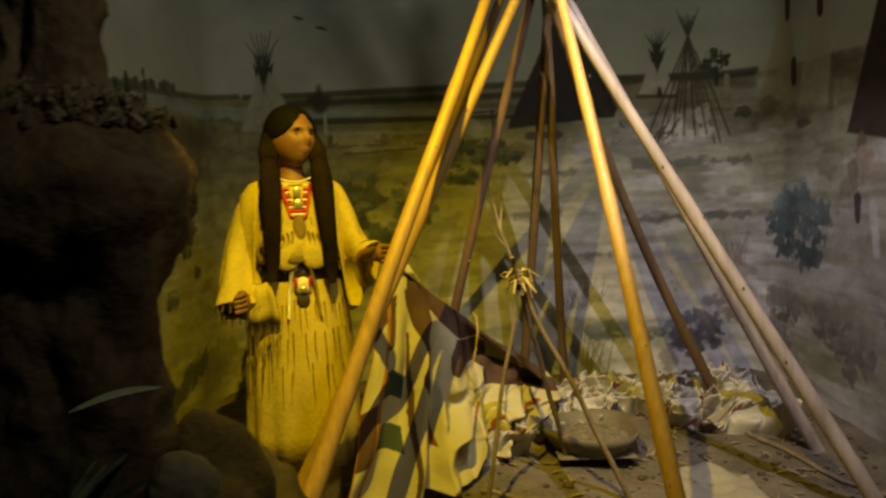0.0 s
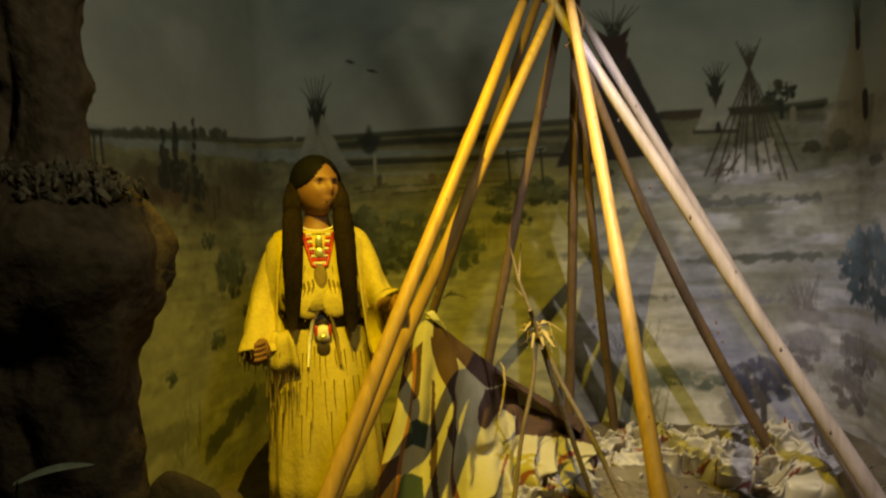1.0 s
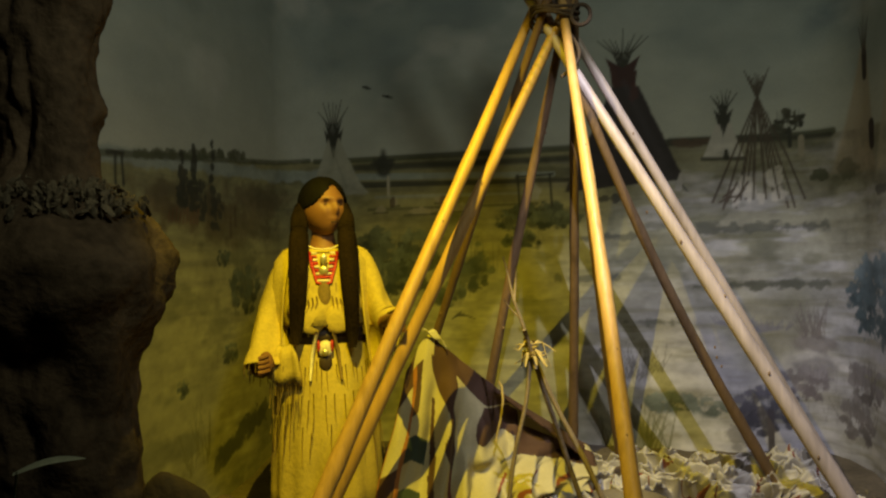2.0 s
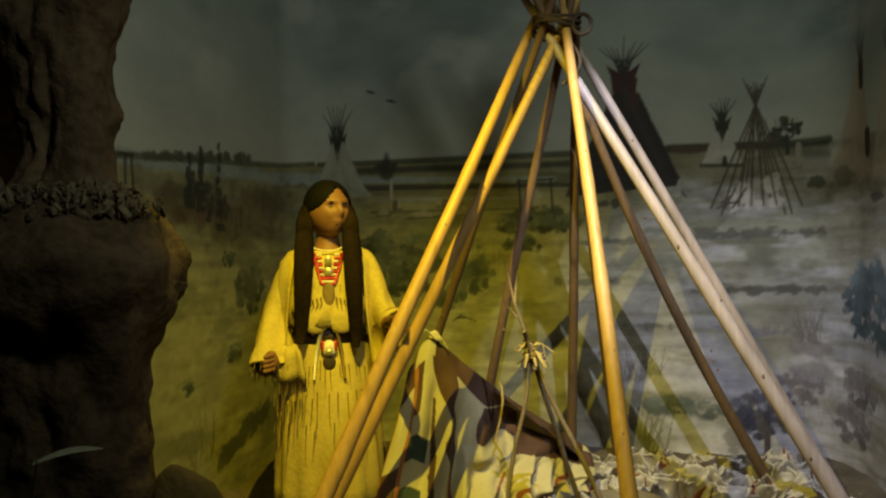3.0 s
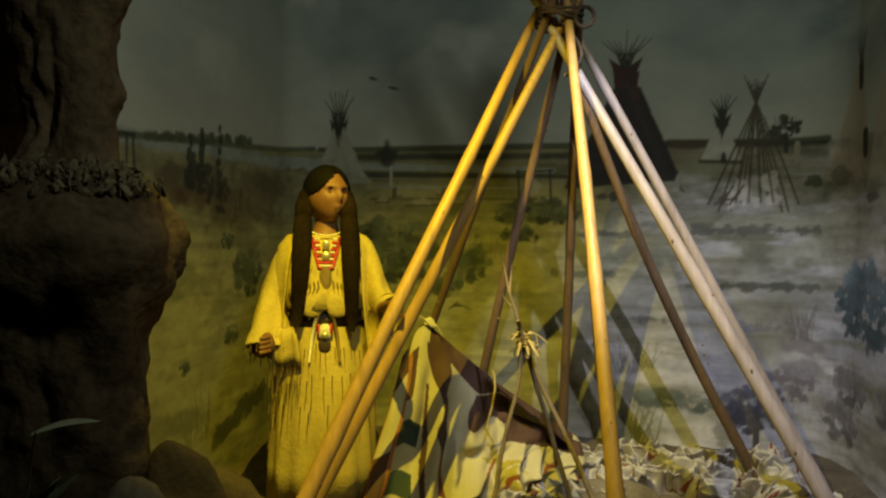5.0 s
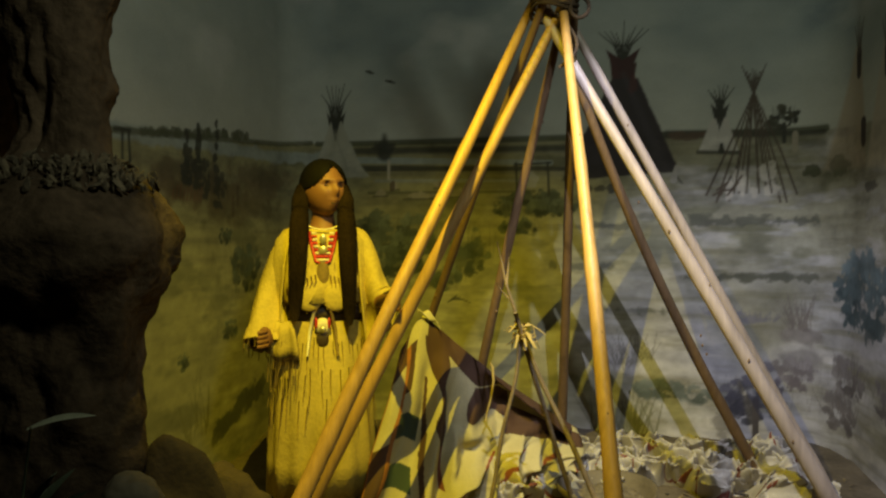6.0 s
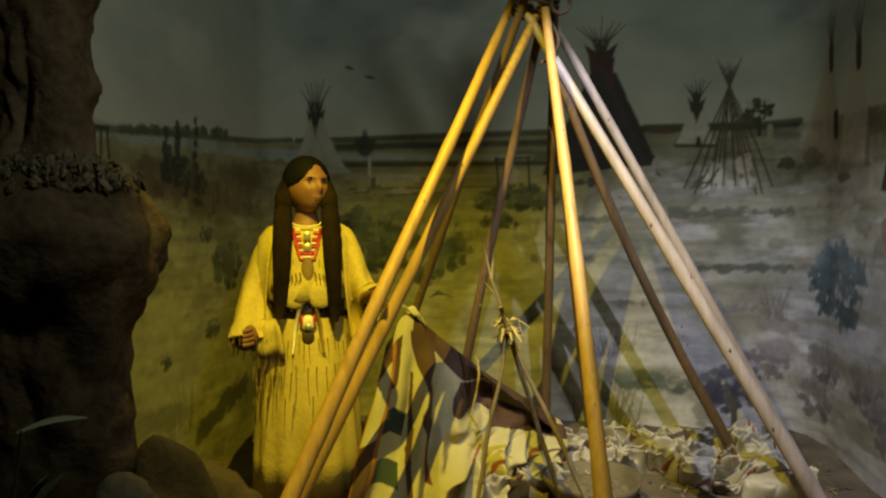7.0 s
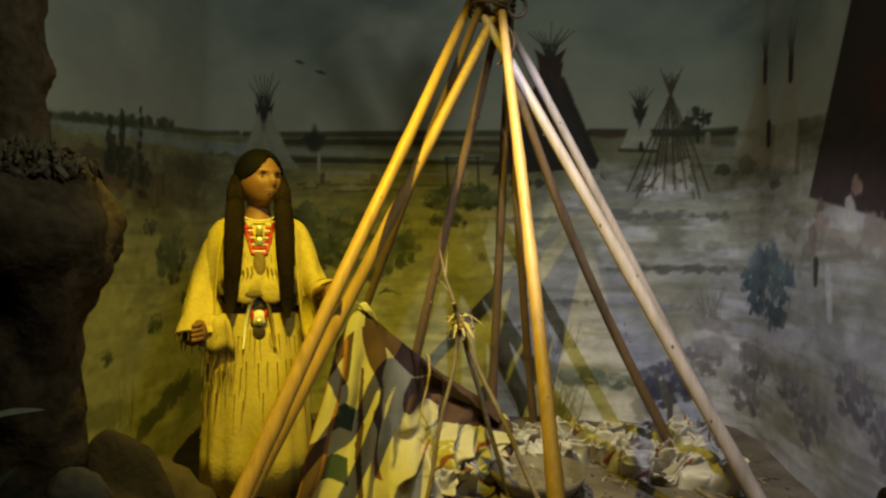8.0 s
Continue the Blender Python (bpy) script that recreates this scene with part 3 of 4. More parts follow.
# ---- ground of the scene ----
def ground_z(x, y):
    z = 0.17 - 0.10 * math.exp(-((x + 0.6) / 0.5) ** 2 - ((y - 2.7) / 0.6) ** 2)
    z += 0.035 * noise.noise((x * 1.7, y * 1.7, 0.3)) + 0.014 * noise.noise((x * 7, y * 7, 1.3)) + 0.006 * noise.noise((x * 25, y * 25, 2.3))
    return z + 0.05 * smoothstep(3.2, 4.2, y)


def heightfield(bm, x0, x1, y0, y1, nx, ny, zf):
    vs = [[bm.verts.new((x0 + (x1 - x0) * i / nx, y0 + (y1 - y0) * j / ny, zf(x0 + (x1 - x0) * i / nx, y0 + (y1 - y0) * j / ny))) for j in range(ny + 1)] for i in range(nx + 1)]
    for i in range(nx):
        for j in range(ny):
            bm.faces.new((vs[i][j], vs[i + 1][j], vs[i + 1][j + 1], vs[i][j + 1]))
    return vs


bm = bmesh.new()
heightfield(bm, -3.0, 3.6, 0.84, 4.34, 264, 140, ground_z)
tagged(mesh_object("ground", bm, DIRT), "trodden brown dirt ground of the scene", "ground", kind="structure")


# ---- tent poles ----
lodge_frame = empty("tipi_poles", (0.45, 2.75, 0.2), "bare cone of peeled wooden poles lashed with rope on dirt", "tipi poles")
POLES = (  # foot x, y at z 0.2; x, y at z 2.2; foot radius, top radius, pale, sideways bow
    (-0.511, 1.840, 0.232, 2.690, 0.038, 0.026, True, -0.004), (-0.615, 2.420, 0.361, 2.649, 0.037, 0.026, True, 0.002), (-0.651, 3.865, 0.291, 2.685, 0.030, 0.022, False, 0.0),
    (-0.132, 3.631, 0.395, 2.726, 0.031, 0.023, False, -0.012), (0.388, 4.004, 0.456, 2.822, 0.032, 0.023, False, 0.0), (0.657, 4.150, 0.442, 2.850, 0.030, 0.022, False, 0.0),
    (0.645, 1.640, 0.434, 2.573, 0.031, 0.023, True, 0.0), (1.395, 3.542, 0.414, 2.690, 0.031, 0.023, False, -0.055), (1.515, 2.433, 0.398, 2.650, 0.036, 0.025, True, 0.0),
    (1.600, 3.047, 0.510, 2.883, 0.034, 0.024, True, 0.0))
for _i, (_fx, _fy, _tx, _ty, _r0, _r1, _pale, _bow) in enumerate(POLES):
    rng = random.Random(40 + _i)
    foot, top = Vector((_fx, _fy, 0.2)), Vector((_tx, _ty, 2.2))
    d = (top - foot) / 2.0
    pts, rad = [], []
    for k in range(41):
        z = -0.08 + (2.58 + 0.03 * (_i * 3 % 5)) * k / 40
        p = foot + d * z
        bow = math.sin(math.pi * min(max(z / 2.2, 0), 1)) * 0.006
        p += Vector((noise.noise((_i * 3.1, z * 0.9, 0)), noise.noise((_i * 5.3, z * 0.9, 4)), 0)) * bow * 1.6 + Vector((_bow * math.sin(math.pi * min(max(z / 2.0, 0), 1)), 0, 0))
        pts.append(p - lodge_frame.location)
        rad.append((0.85 * _r0 + (0.64 * _r1 - 0.85 * _r0) * z / 2.5) * (1 + 0.05 * noise.noise((_i, z * 5, 2)) + (0.09 if rng.random() < 0.1 else 0)))
    bm = bmesh.new()
    tube(bm, pts, rad, 16)
    part("pole", bm, (WOOD_PINKISH if _i > 7 else WOOD_PALE) if _pale else WOOD_DARK, lodge_frame, ("grey-pink pole" if _i > 7 else "peeled yellow-brown pole") if _pale else "dark brown pole")
    # small knots where twigs were cut
    for _k in range(5):
        z = rng.uniform(0.25, 2.1)
        c = foot + d * z - lodge_frame.location
        a = rng.uniform(math.pi, 2 * math.pi)
        rr = 0.85 * _r0 + (0.64 * _r1 - 0.85 * _r0) * z / 2.5
        c = c + Vector((math.cos(a), math.sin(a), 0)) * rr * 0.90
        bm = bmesh.new()
        ellipsoid(bm, c, (0.0045, 0.0045, 0.008), 0, 8, 6)
        part("knot", bm, WOOD_DARK, lodge_frame)
# thong wound round the top of one pole
bm = bmesh.new()
_f, _t = Vector((-0.615, 2.420, 0.2)), Vector((0.361, 2.649, 2.2))
_d = (_t - _f) / 2.0
_side = _d.cross(Vector((0, 1, 0))).normalized()
_up = _side.cross(_d).normalized()
pts = []
for k in range(81):
    z, a = 1.80 + 0.22 * k / 80, k / 80 * 2 * math.pi * 7
    pts.append(_f + _d * (z - 0.0) + (_side * math.cos(a) + _up * math.sin(a)) * 0.0185 - lodge_frame.location)
tube(bm, pts, [0.003] * 81, 6)
part("thong_binding", bm, STRAW, lodge_frame, "pale thong wound round a pole")
# rope round the poles
bm = bmesh.new()
for _turn in range(3):
    pts = []
    for k in range(49):
        a = 2 * math.pi * k / 48
        rx, ry = 0.090 + 0.004 * math.sin(a * 3 + _turn), 0.104
        pts.append(Vector((0.385 + rx * math.cos(a), 2.672 + ry * math.sin(a), 2.300 + 0.016 * _turn + 0.012 * math.sin(a * 2 + _turn * 0.6))) - lodge_frame.location)
    tube(bm, pts, [0.0062] * 49, 8)
tube(bm, [Vector((0.485 + 0.035 * math.cos(a), 2.60 + 0.02 * math.sin(a), 2.290 + 0.045 * math.sin(a))) - lodge_frame.location for a in [2 * math.pi * k / 28 for k in range(29)]], [0.008] * 29, 8)
part("rope", bm, ROPE, lodge_frame, "brown rope lashing")
bm = bmesh.new()
pts = [Vector((0.40 + 0.09 * math.sin(t * 3.0) * (1 - t * 0.3), 2.60 - 0.02 * t, 2.27 - 0.30 * t + 0.09 * t * t)) - lodge_frame.location for t in [k / 20 for k in range(21)]]
tube(bm, pts, [0.007] * 21, 8)
part("rope_end", bm, ROPE, lodge_frame, "loose hanging rope end")


# ---- woman figure ----
def ring(cx, cy, z, rx, ry, n=40, fold=0.0, count=14, phase=0.0):
    return [Vector((cx + rx * (1 + fold * math.cos(count * a + phase)) * math.cos(a), cy + ry * (1 + fold * math.cos(count * a + phase)) * math.sin(a), z)) for a in [2 * math.pi * k / n for k in range(n)]]


bm = bmesh.new()
CX, CY = -0.572, 2.665
loft(bm, [ring(CX, CY, z, rx, ry, 96, f, 13, z * 2) for z, rx, ry, f in (
    (0.36, 0.226, 0.19, 0.030), (0.5, 0.222, 0.185, 0.03), (0.7, 0.212, 0.175, 0.026), (0.88, 0.198, 0.165, 0.02), (0.98, 0.184, 0.15, 0.012),
    (1.08, 0.166, 0.13, 0.006), (1.14, 0.162, 0.122, 0.004))], 0)
# yoke hangs over the belt as a short cape
loft(bm, [ring(CX, CY, z, rx, ry, 96, f, 9, z * 3) for z, rx, ry, f in (
    (1.14, 0.160, 0.135, 0.03), (1.15, 0.184, 0.166, 0.05), (1.22, 0.180, 0.156, 0.035), (1.32, 0.180, 0.134, 0.012), (1.39, 0.180, 0.114, 0.004), (1.428, 0.162, 0.094, 0),
    (1.446, 0.118, 0.080, 0), (1.448, 0.072, 0.068, 0))], 0)
# open robe over the shoulders, hanging at both sides and behind
rows = []
for z, rx, ry, gap in ((1.462, 0.110, 0.078, 40), (1.445, 0.160, 0.098, 42), (1.40, 0.196, 0.125, 44), (1.30, 0.208, 0.150, 46), (1.20, 0.212, 0.165, 48), (1.10, 0.216, 0.176, 50), (1.00, 0.222, 0.186, 52), (0.945, 0.226, 0.192, 53)):
    n, inner, outer = 60, [], []
    for k in range(n + 1):
        a = radians(270 + gap + (360 - 2 * gap) * k / n)
        f = 1 + 0.07 * math.sin(k * 0.9 + z * 3 + 2 * noise.noise((k * 0.2, z * 4, 1))) * smoothstep(1.4, 1.1, z)
        outer.append(Vector((CX + rx * f * math.cos(a), CY + ry * f * math.sin(a), z + 0.010 * math.sin(k * 1.3) * (1 if z < 0.95 else 0))))
        inner.append(Vector((CX + (rx * f - 0.007) * math.cos(a), CY + (ry * f - 0.007) * math.sin(a), z)))
    rows.append(outer + inner[::-1])
loft(bm, rows[::-1], 0)
# legs and soft shoes under the hem
for sx in (-0.09, 0.08):
    tube(bm, [(CX + sx, CY, 0.45), (CX + sx, CY, 0.16), (CX + sx, CY - 0.01, 0.11)], [0.06, 0.05, 0.05], 14, 0)
    ellipsoid(bm, (CX + sx, CY - 0.06, 0.105), (0.05, 0.12, 0.045), 0, 16, 8)
# neck and plain head
tube(bm, [(CX, CY, 1.45), (CX, CY - 0.01, 1.50), (CX, CY - 0.015, 1.57)], [0.056, 0.046, 0.044], 20, 2)


def face(q):
    out = q.copy()
    front = smoothstep(0.3, 1.0, -q.y / 0.10)
    out.x *= 1 - 0.13 * smoothstep(0.0, 1.0, -q.z / 0.125)
    out.y -= 0.016 * smoothstep(0.0, 1.0, -q.z / 0.118) * smoothstep(-0.2, 0.6, -q.y / 0.10)
    nose = math.exp(-(q.x / 0.013) ** 2) * math.exp(-((q.z + 0.012) / 0.026) ** 2) * front
    out.y -= 0.024 * nose
    brow = math.exp(-((q.z - 0.030) / 0.012) ** 2) * front
    socket = math.exp(-((abs(q.x) - 0.033) / 0.018) ** 2) * math.exp(-((q.z - 0.010) / 0.013) ** 2) * front
    mouth = math.exp(-(q.x / 0.024) ** 2) * math.exp(-((q.z + 0.062) / 0.005) ** 2) * front
    lips = math.exp(-(q.x / 0.026) ** 2) * math.exp(-((q.z + 0.062) / 0.015) ** 2) * front
    chin = math.exp(-(q.x / 0.03) ** 2) * math.exp(-((q.z + 0.10) / 0.02) ** 2) * front
    cheek = math.exp(-((abs(q.x) - 0.045) / 0.02) ** 2) * math.exp(-((q.z + 0.025) / 0.025) ** 2) * front
    out.y += -0.008 * brow + 0.013 * socket + 0.011 * mouth - 0.013 * lips - 0.010 * chin - 0.008 * cheek
    return Matrix.Rotation(radians(30), 3, "Z") @ out


ellipsoid(bm, (CX, CY - 0.03, 1.617), (0.084, 0.098, 0.116), 2, 72, 56, face)

TURN = Matrix.Rotation(radians(30), 3, "Z")
for qx, qz, lift, size, mi in ((-0.030, 0.006, -0.008, (0.012, 0.004, 0.0020), 8), (0.030, 0.006, -0.008, (0.012, 0.004, 0.0020), 8), (-0.031, 0.026, 0.004, (0.015, 0.004, 0.0024), 8),
                               (0.031, 0.026, 0.004, (0.015, 0.004, 0.0024), 8), (0.0, -0.064, 0.012, (0.019, 0.005, 0.0024), 8)):
    q = Vector((qx, -0.098 * math.sqrt(1 - (qx / 0.080) ** 2 - (qz / 0.118) ** 2) - lift, qz))
    ellipsoid(bm, Vector((CX, CY - 0.03, 1.617)) + TURN @ q, size, mi, 14, 8, lambda d: TURN @ d)


# hair: a cap parted in the middle, drawn down to both sides
def hair(q):
    out = q.copy()
    edge = 0.082 - abs(q.x) * 1.15
    if q.y < 0 and q.z < edge:
        out.y = q.y * 0.30
    out.z -= 0.006 * math.exp(-(q.x / 0.006) ** 2) * (1 if q.z > 0.04 else 0)
    return Matrix.Rotation(radians(30), 3, "Z") @ out


ellipsoid(bm, (CX, CY - 0.018, 1.628), (0.096, 0.113, 0.116), 3, 72, 48, hair)
# plaits wrapped in fur
for sx, ln in ((-1, 0.0), (1, 0.02)):
    tube(bm, [(CX + sx * 0.083, CY - 0.03, 1.62), (CX + sx * 0.093, CY - 0.07, 1.565), (CX + sx * 0.092, CY - 0.10, 1.52)], [0.026, 0.034, 0.035], 14, 4)
    tube(bm, [(CX + sx * 0.091, CY - 0.095, 1.55), (CX + sx * 0.092, CY - 0.12, 1.50), (CX + sx * 0.096, CY - 0.145, 1.43), (CX + sx * 0.098, CY - 0.158, 1.34), (CX + sx * 0.102, CY - 0.165, 1.24),
              (CX + sx * 0.106, CY - 0.168, 1.15 - ln), (CX + sx * 0.108, CY - 0.168, 1.08 - ln)], [0.024, 0.037, 0.039, 0.037, 0.033, 0.027, 0.012], 18, 4, 0.8, True, 0.05, random.Random(2))
# bib of red and white beads round a brass disc
for k in range(9):
    w, z = 0.052 - 0.0032 * k, 1.430 - 0.0135 * k
    for j in range(11):
        q = j / 5 - 1
        if abs(q) < 0.45 and k < 6:
            continue
        ellipsoid(bm, (CX + q * w, CY - 0.118 + 0.015 * q * q - 0.0035 * k, z), (0.0062, 0.005, 0.0060), 5 if k % 2 or abs(q) > 0.85 else 6, 8, 6)
for sx in (-1, 1):
    tube(bm, [(CX + sx * 0.057, CY - 0.105, 1.437), (CX + sx * 0.046, CY - 0.125, 1.38), (CX + sx * 0.028, CY - 0.140, 1.315), (CX, CY - 0.145, 1.306)], [0.005] * 4, 8, 5)
ellipsoid(bm, (CX, CY - 0.140, 1.362), (0.019, 0.008, 0.019), 7, 20, 10)
ellipsoid(bm, (CX, CY - 0.130, 1.405), (0.015, 0.006, 0.022), 7, 14, 8)
tube(bm, [(CX + 0.072 * math.sin(a), CY - 0.075 - 0.03 * math.cos(a * 0.5), 1.480 - 0.035 * math.cos(a)) for a in [-1.5 + 3.0 * k / 16 for k in range(17)]], [0.0035] * 17, 8, 6)
# scalloped lower edge of the yoke over the belt, and a tan tongue of hide below the bib
for sx in (-1, 1):
    ellipsoid(bm, (CX + sx * 0.052, CY - 0.150, 1.172), (0.054, 0.016, 0.056), 0, 24, 14)
    ellipsoid(bm, (CX + sx * 0.105, CY - 0.135, 1.235), (0.040, 0.016, 0.060), 0, 24, 14)
    for k in range(5):
        x, z = CX + sx * (0.030 + 0.016 * k), 1.262 - 0.006 * k
        tube(bm, [(x, CY - 0.150, z), (x + 0.004, CY - 0.164, z - 0.02), (x + sx * 0.006, CY - 0.166, z - 0.045)], [0.0035, 0.003, 0.0015], 6, 9)
ellipsoid(bm, (CX, CY - 0.140, 1.268), (0.026, 0.016, 0.055), 9, 20, 12)
# belt
out = []
for k in range(61):
    a = 2 * math.pi * k / 60
    out.append([Vector((CX + (0.166 + t) * math.cos(a), CY + (0.126 + t) * math.sin(a), 1.105 + h)) for h, t in ((-0.03, 0), (-0.03, 0.007), (0.03, 0.007), (0.03, 0))])
loft(bm, out, 8)
rng = random.Random(5)
# short thongs on the yoke, long fine thongs on the skirt
for row, (z, rx, ry, ln, cnt, spread) in enumerate(((1.30, 0.180, 0.136, 0.05, 16, 0.55), (1.16, 0.182, 0.150, 0.045, 26, 0.9), (0.995, 0.190, 0.156, 0.11, 24, 0.95), (0.88, 0.204, 0.172, 0.20, 17, 0.95), (0.76, 0.214, 0.180, 0.17, 11, 0.9))):
    for k in range(cnt):
        a = 1.5 * math.pi + spread * math.pi * ((k + rng.uniform(0.1, 0.9)) / cnt - 0.5)
        x, y = CX + rx * math.cos(a), CY + ry * math.sin(a)
        l = ln * rng.uniform(0.5, 1.15)
        zz = z + rng.uniform(-0.02, 0.02)
        flare = 0.035 * l
        ux, uy = math.cos(a), math.sin(a)
        tube(bm, [(x, y, zz), (x + ux * (0.004 + flare) + rng.uniform(-0.003, 0.003), y + uy * (0.004 + flare), zz - l * 0.5),
                  (x + ux * (0.006 + flare * 2) + rng.uniform(-0.006, 0.006), y + uy * (0.006 + flare * 2), zz - l)], [0.0017, 0.0016, 0.0009], 6, 9, 0.7)
# beaded pouch with straps
ellipsoid(bm, (CX, CY - 0.150, 1.058), (0.032, 0.016, 0.034), 6, 18, 12)
for sx in (-0.027, 0.027):
    ellipsoid(bm, (CX + sx * 0.95, CY - 0.158, 1.070), (0.007, 0.010, 0.024), 5, 12, 8)
ellipsoid(bm, (CX, CY - 0.167, 1.045), (0.014, 0.006, 0.013), 7, 12, 8)
ellipsoid(bm, (CX, CY - 0.150, 1.005), (0.026, 0.010, 0.034), 8, 14, 8)
for sx in (-1, 1):
    tube(bm, [(CX + sx * 0.03, CY - 0.138, 1.13), (CX + sx * 0.050, CY - 0.150, 1.04), (CX + sx * 0.060, CY - 0.165, 0.94)], [0.008, 0.008, 0.004], 8, 6 if sx < 0 else 9)
bmesh.ops.rotate(bm, verts=bm.verts[:], cent=(CX, CY, 0), matrix=Matrix.Rotation(radians(22), 3, "Z"))
# loose sleeves, open and fringed at the wide cuff
def sleeve(path, radii, flats, seed, lean):
    """An open tube of hide; the section widens towards the cuff and hangs lower at its back edge."""
    n, seg = 44, 40
    centre, rad, squash = [], [], []
    for k in range(n + 1):
        t = k / n * (len(path) - 1)
        i = min(int(t), len(path) - 2)
        centre.append(Vector(path[i]).lerp(Vector(path[i + 1]), t - i))
        rad.append(radii[i] + (radii[i + 1] - radii[i]) * (t - i))
        squash.append(flats[i] + (flats[i + 1] - flats[i]) * (t - i))
    for _ in range(5):
        centre = [centre[0]] + [(centre[k - 1] + centre[k] * 2 + centre[k + 1]) / 4 for k in range(1, n)] + [centre[-1]]
    shells = []
    for shrink in (0.0, 0.006):
        rows = []
        for k, c in enumerate(centre):
            d = (centre[min(k + 1, n)] - centre[max(k - 1, 0)]).normalized()
            side = d.cross(Vector(lean)).normalized()
            up = side.cross(d).normalized()
            row = []
            for j in range(seg):
                w = 2 * math.pi * j / seg
                r = rad[k] - shrink
                fold = 1 + smoothstep(0.1, 0.7, k / n) * (0.15 * math.sin(w * 3 + seed + k * 0.06) + 0.20 * noise.noise((math.cos(w) * 1.6, math.sin(w) * 1.6 + seed, k * 0.07))) + 0.05 * noise.noise((w, k * 0.25, seed))
                row.append(c + side * math.cos(w) * r * fold * squash[k] + up * math.sin(w) * r * fold)
            rows.append(row)
        shells.append(rows)
    loft(bm, shells[0] + shells[1][::-1], 0, False)
    for j in range(0, seg, 2):
        p = shells[0][-1][j]
        l = 0.05 * (0.6 + 0.8 * abs(noise.noise((j * 1.7, seed, 2))))
        tube(bm, [p, p + Vector((0.003, -0.004, -l * 0.5)), p + Vector((0.004 * math.sin(j), -0.003, -l))], [0.0022, 0.002, 0.001], 5, 9)


sleeve([(-0.640, 2.640, 1.440), (-0.695, 2.630, 1.405), (-0.732, 2.610, 1.32), (-0.752, 2.575, 1.20), (-0.757, 2.535, 1.10), (-0.752, 2.50, 1.02), (-0.745, 2.475, 0.985)],
       [0.036, 0.052, 0.058, 0.064, 0.072, 0.080, 0.082], [1, 1, 0.9, 0.8, 0.75, 0.72, 0.7], 1, (1, 0.3, 0))
sleeve([(-0.485, 2.70, 1.440), (-0.430, 2.705, 1.405), (-0.395, 2.71, 1.32), (-0.362, 2.70, 1.23), (-0.332, 2.675, 1.165), (-0.300, 2.645, 1.135), (-0.268, 2.615, 1.13)],
       [0.036, 0.050, 0.056, 0.066, 0.080, 0.092, 0.088], [1, 1, 0.9, 0.75, 0.62, 0.55, 0.5], 4, (0, 0, 1))
# pointed lower flap of the wide sleeve, and a fringed flap on the hip
for pts, rad in (([(-0.325, 2.67, 1.13), (-0.338, 2.66, 1.05), (-0.346, 2.65, 0.96)], [0.060, 0.052, 0.020]), ([(-0.785, 2.56, 1.06), (-0.792, 2.545, 0.99), (-0.80, 2.535, 0.94)], [0.050, 0.045, 0.020])):
    tube(bm, pts, rad, 16, 0, 0.5)
rows = []
for z, w in ((1.07, 0.035), (1.02, 0.050), (0.97, 0.060), (0.93, 0.062)):
    rows.append([Vector((-0.655 + w * math.sin(a), 2.478 + 0.009 * math.cos(a) + 0.006 * math.sin(5 * a) - 0.02 * (1.07 - z), z + 0.012 * math.sin(3 * a))) for a in [2 * math.pi * k / 24 for k in range(24)]])
loft(bm, rows[::-1], 0)
for k in range(12):
    x, l = -0.712 + 0.0105 * k, 0.10 + 0.05 * math.sin(k * 2.3)
    tube(bm, [(x, 2.448, 0.94), (x + 0.003, 2.442, 0.94 - l * 0.5), (x + 0.004 * math.sin(k), 2.440, 0.94 - l)], [0.0026, 0.0024, 0.0012], 5, 9)
# fists
tube(bm, [(-0.745, 2.47, 1.015), (-0.715, 2.43, 1.015), (-0.70, 2.415, 1.01)], [0.030, 0.030, 0.024], 14, 2)
ellipsoid(bm, (-0.705, 2.405, 1.022), (0.028, 0.028, 0.042), 2, 16, 10)
for k in range(4):
    tube(bm, [(-0.690 + 0.002 * k, 2.392, 1.05 - 0.018 * k), (-0.702, 2.374, 1.045 - 0.018 * k), (-0.72, 2.380, 1.042 - 0.018 * k)], [0.009, 0.0095, 0.008], 8, 2)
tube(bm, [(-0.31, 2.63, 1.15), (-0.265, 2.53, 1.165), (-0.215, 2.455, 1.17)], [0.028, 0.026, 0.028], 14, 2)
ellipsoid(bm, (-0.205, 2.44, 1.172), (0.026, 0.034, 0.036), 2, 16, 10)
for k in range(4):
    tube(bm, [(-0.20, 2.42, 1.198 - 0.017 * k), (-0.185, 2.385, 1.20 - 0.017 * k), (-0.155, 2.378, 1.198 - 0.017 * k)], [0.009, 0.0095, 0.008], 8, 2)
bmesh.ops.scale(bm, verts=bm.verts[:], vec=(1.035, 1.035, 1.035), space=Matrix.Translation((-0.486, 0.031, -1.406)))
figure = mesh_object("mannequin", bm, [BUCKSKIN, BUCKSKIN, SKIN, HAIR, FUR, BEADRED, BEADWHITE, BRASS, LEATHER, FRINGE])
tagged(figure, "life-size museum mannequin in a fringed yellow buckskin dress", "mannequin")


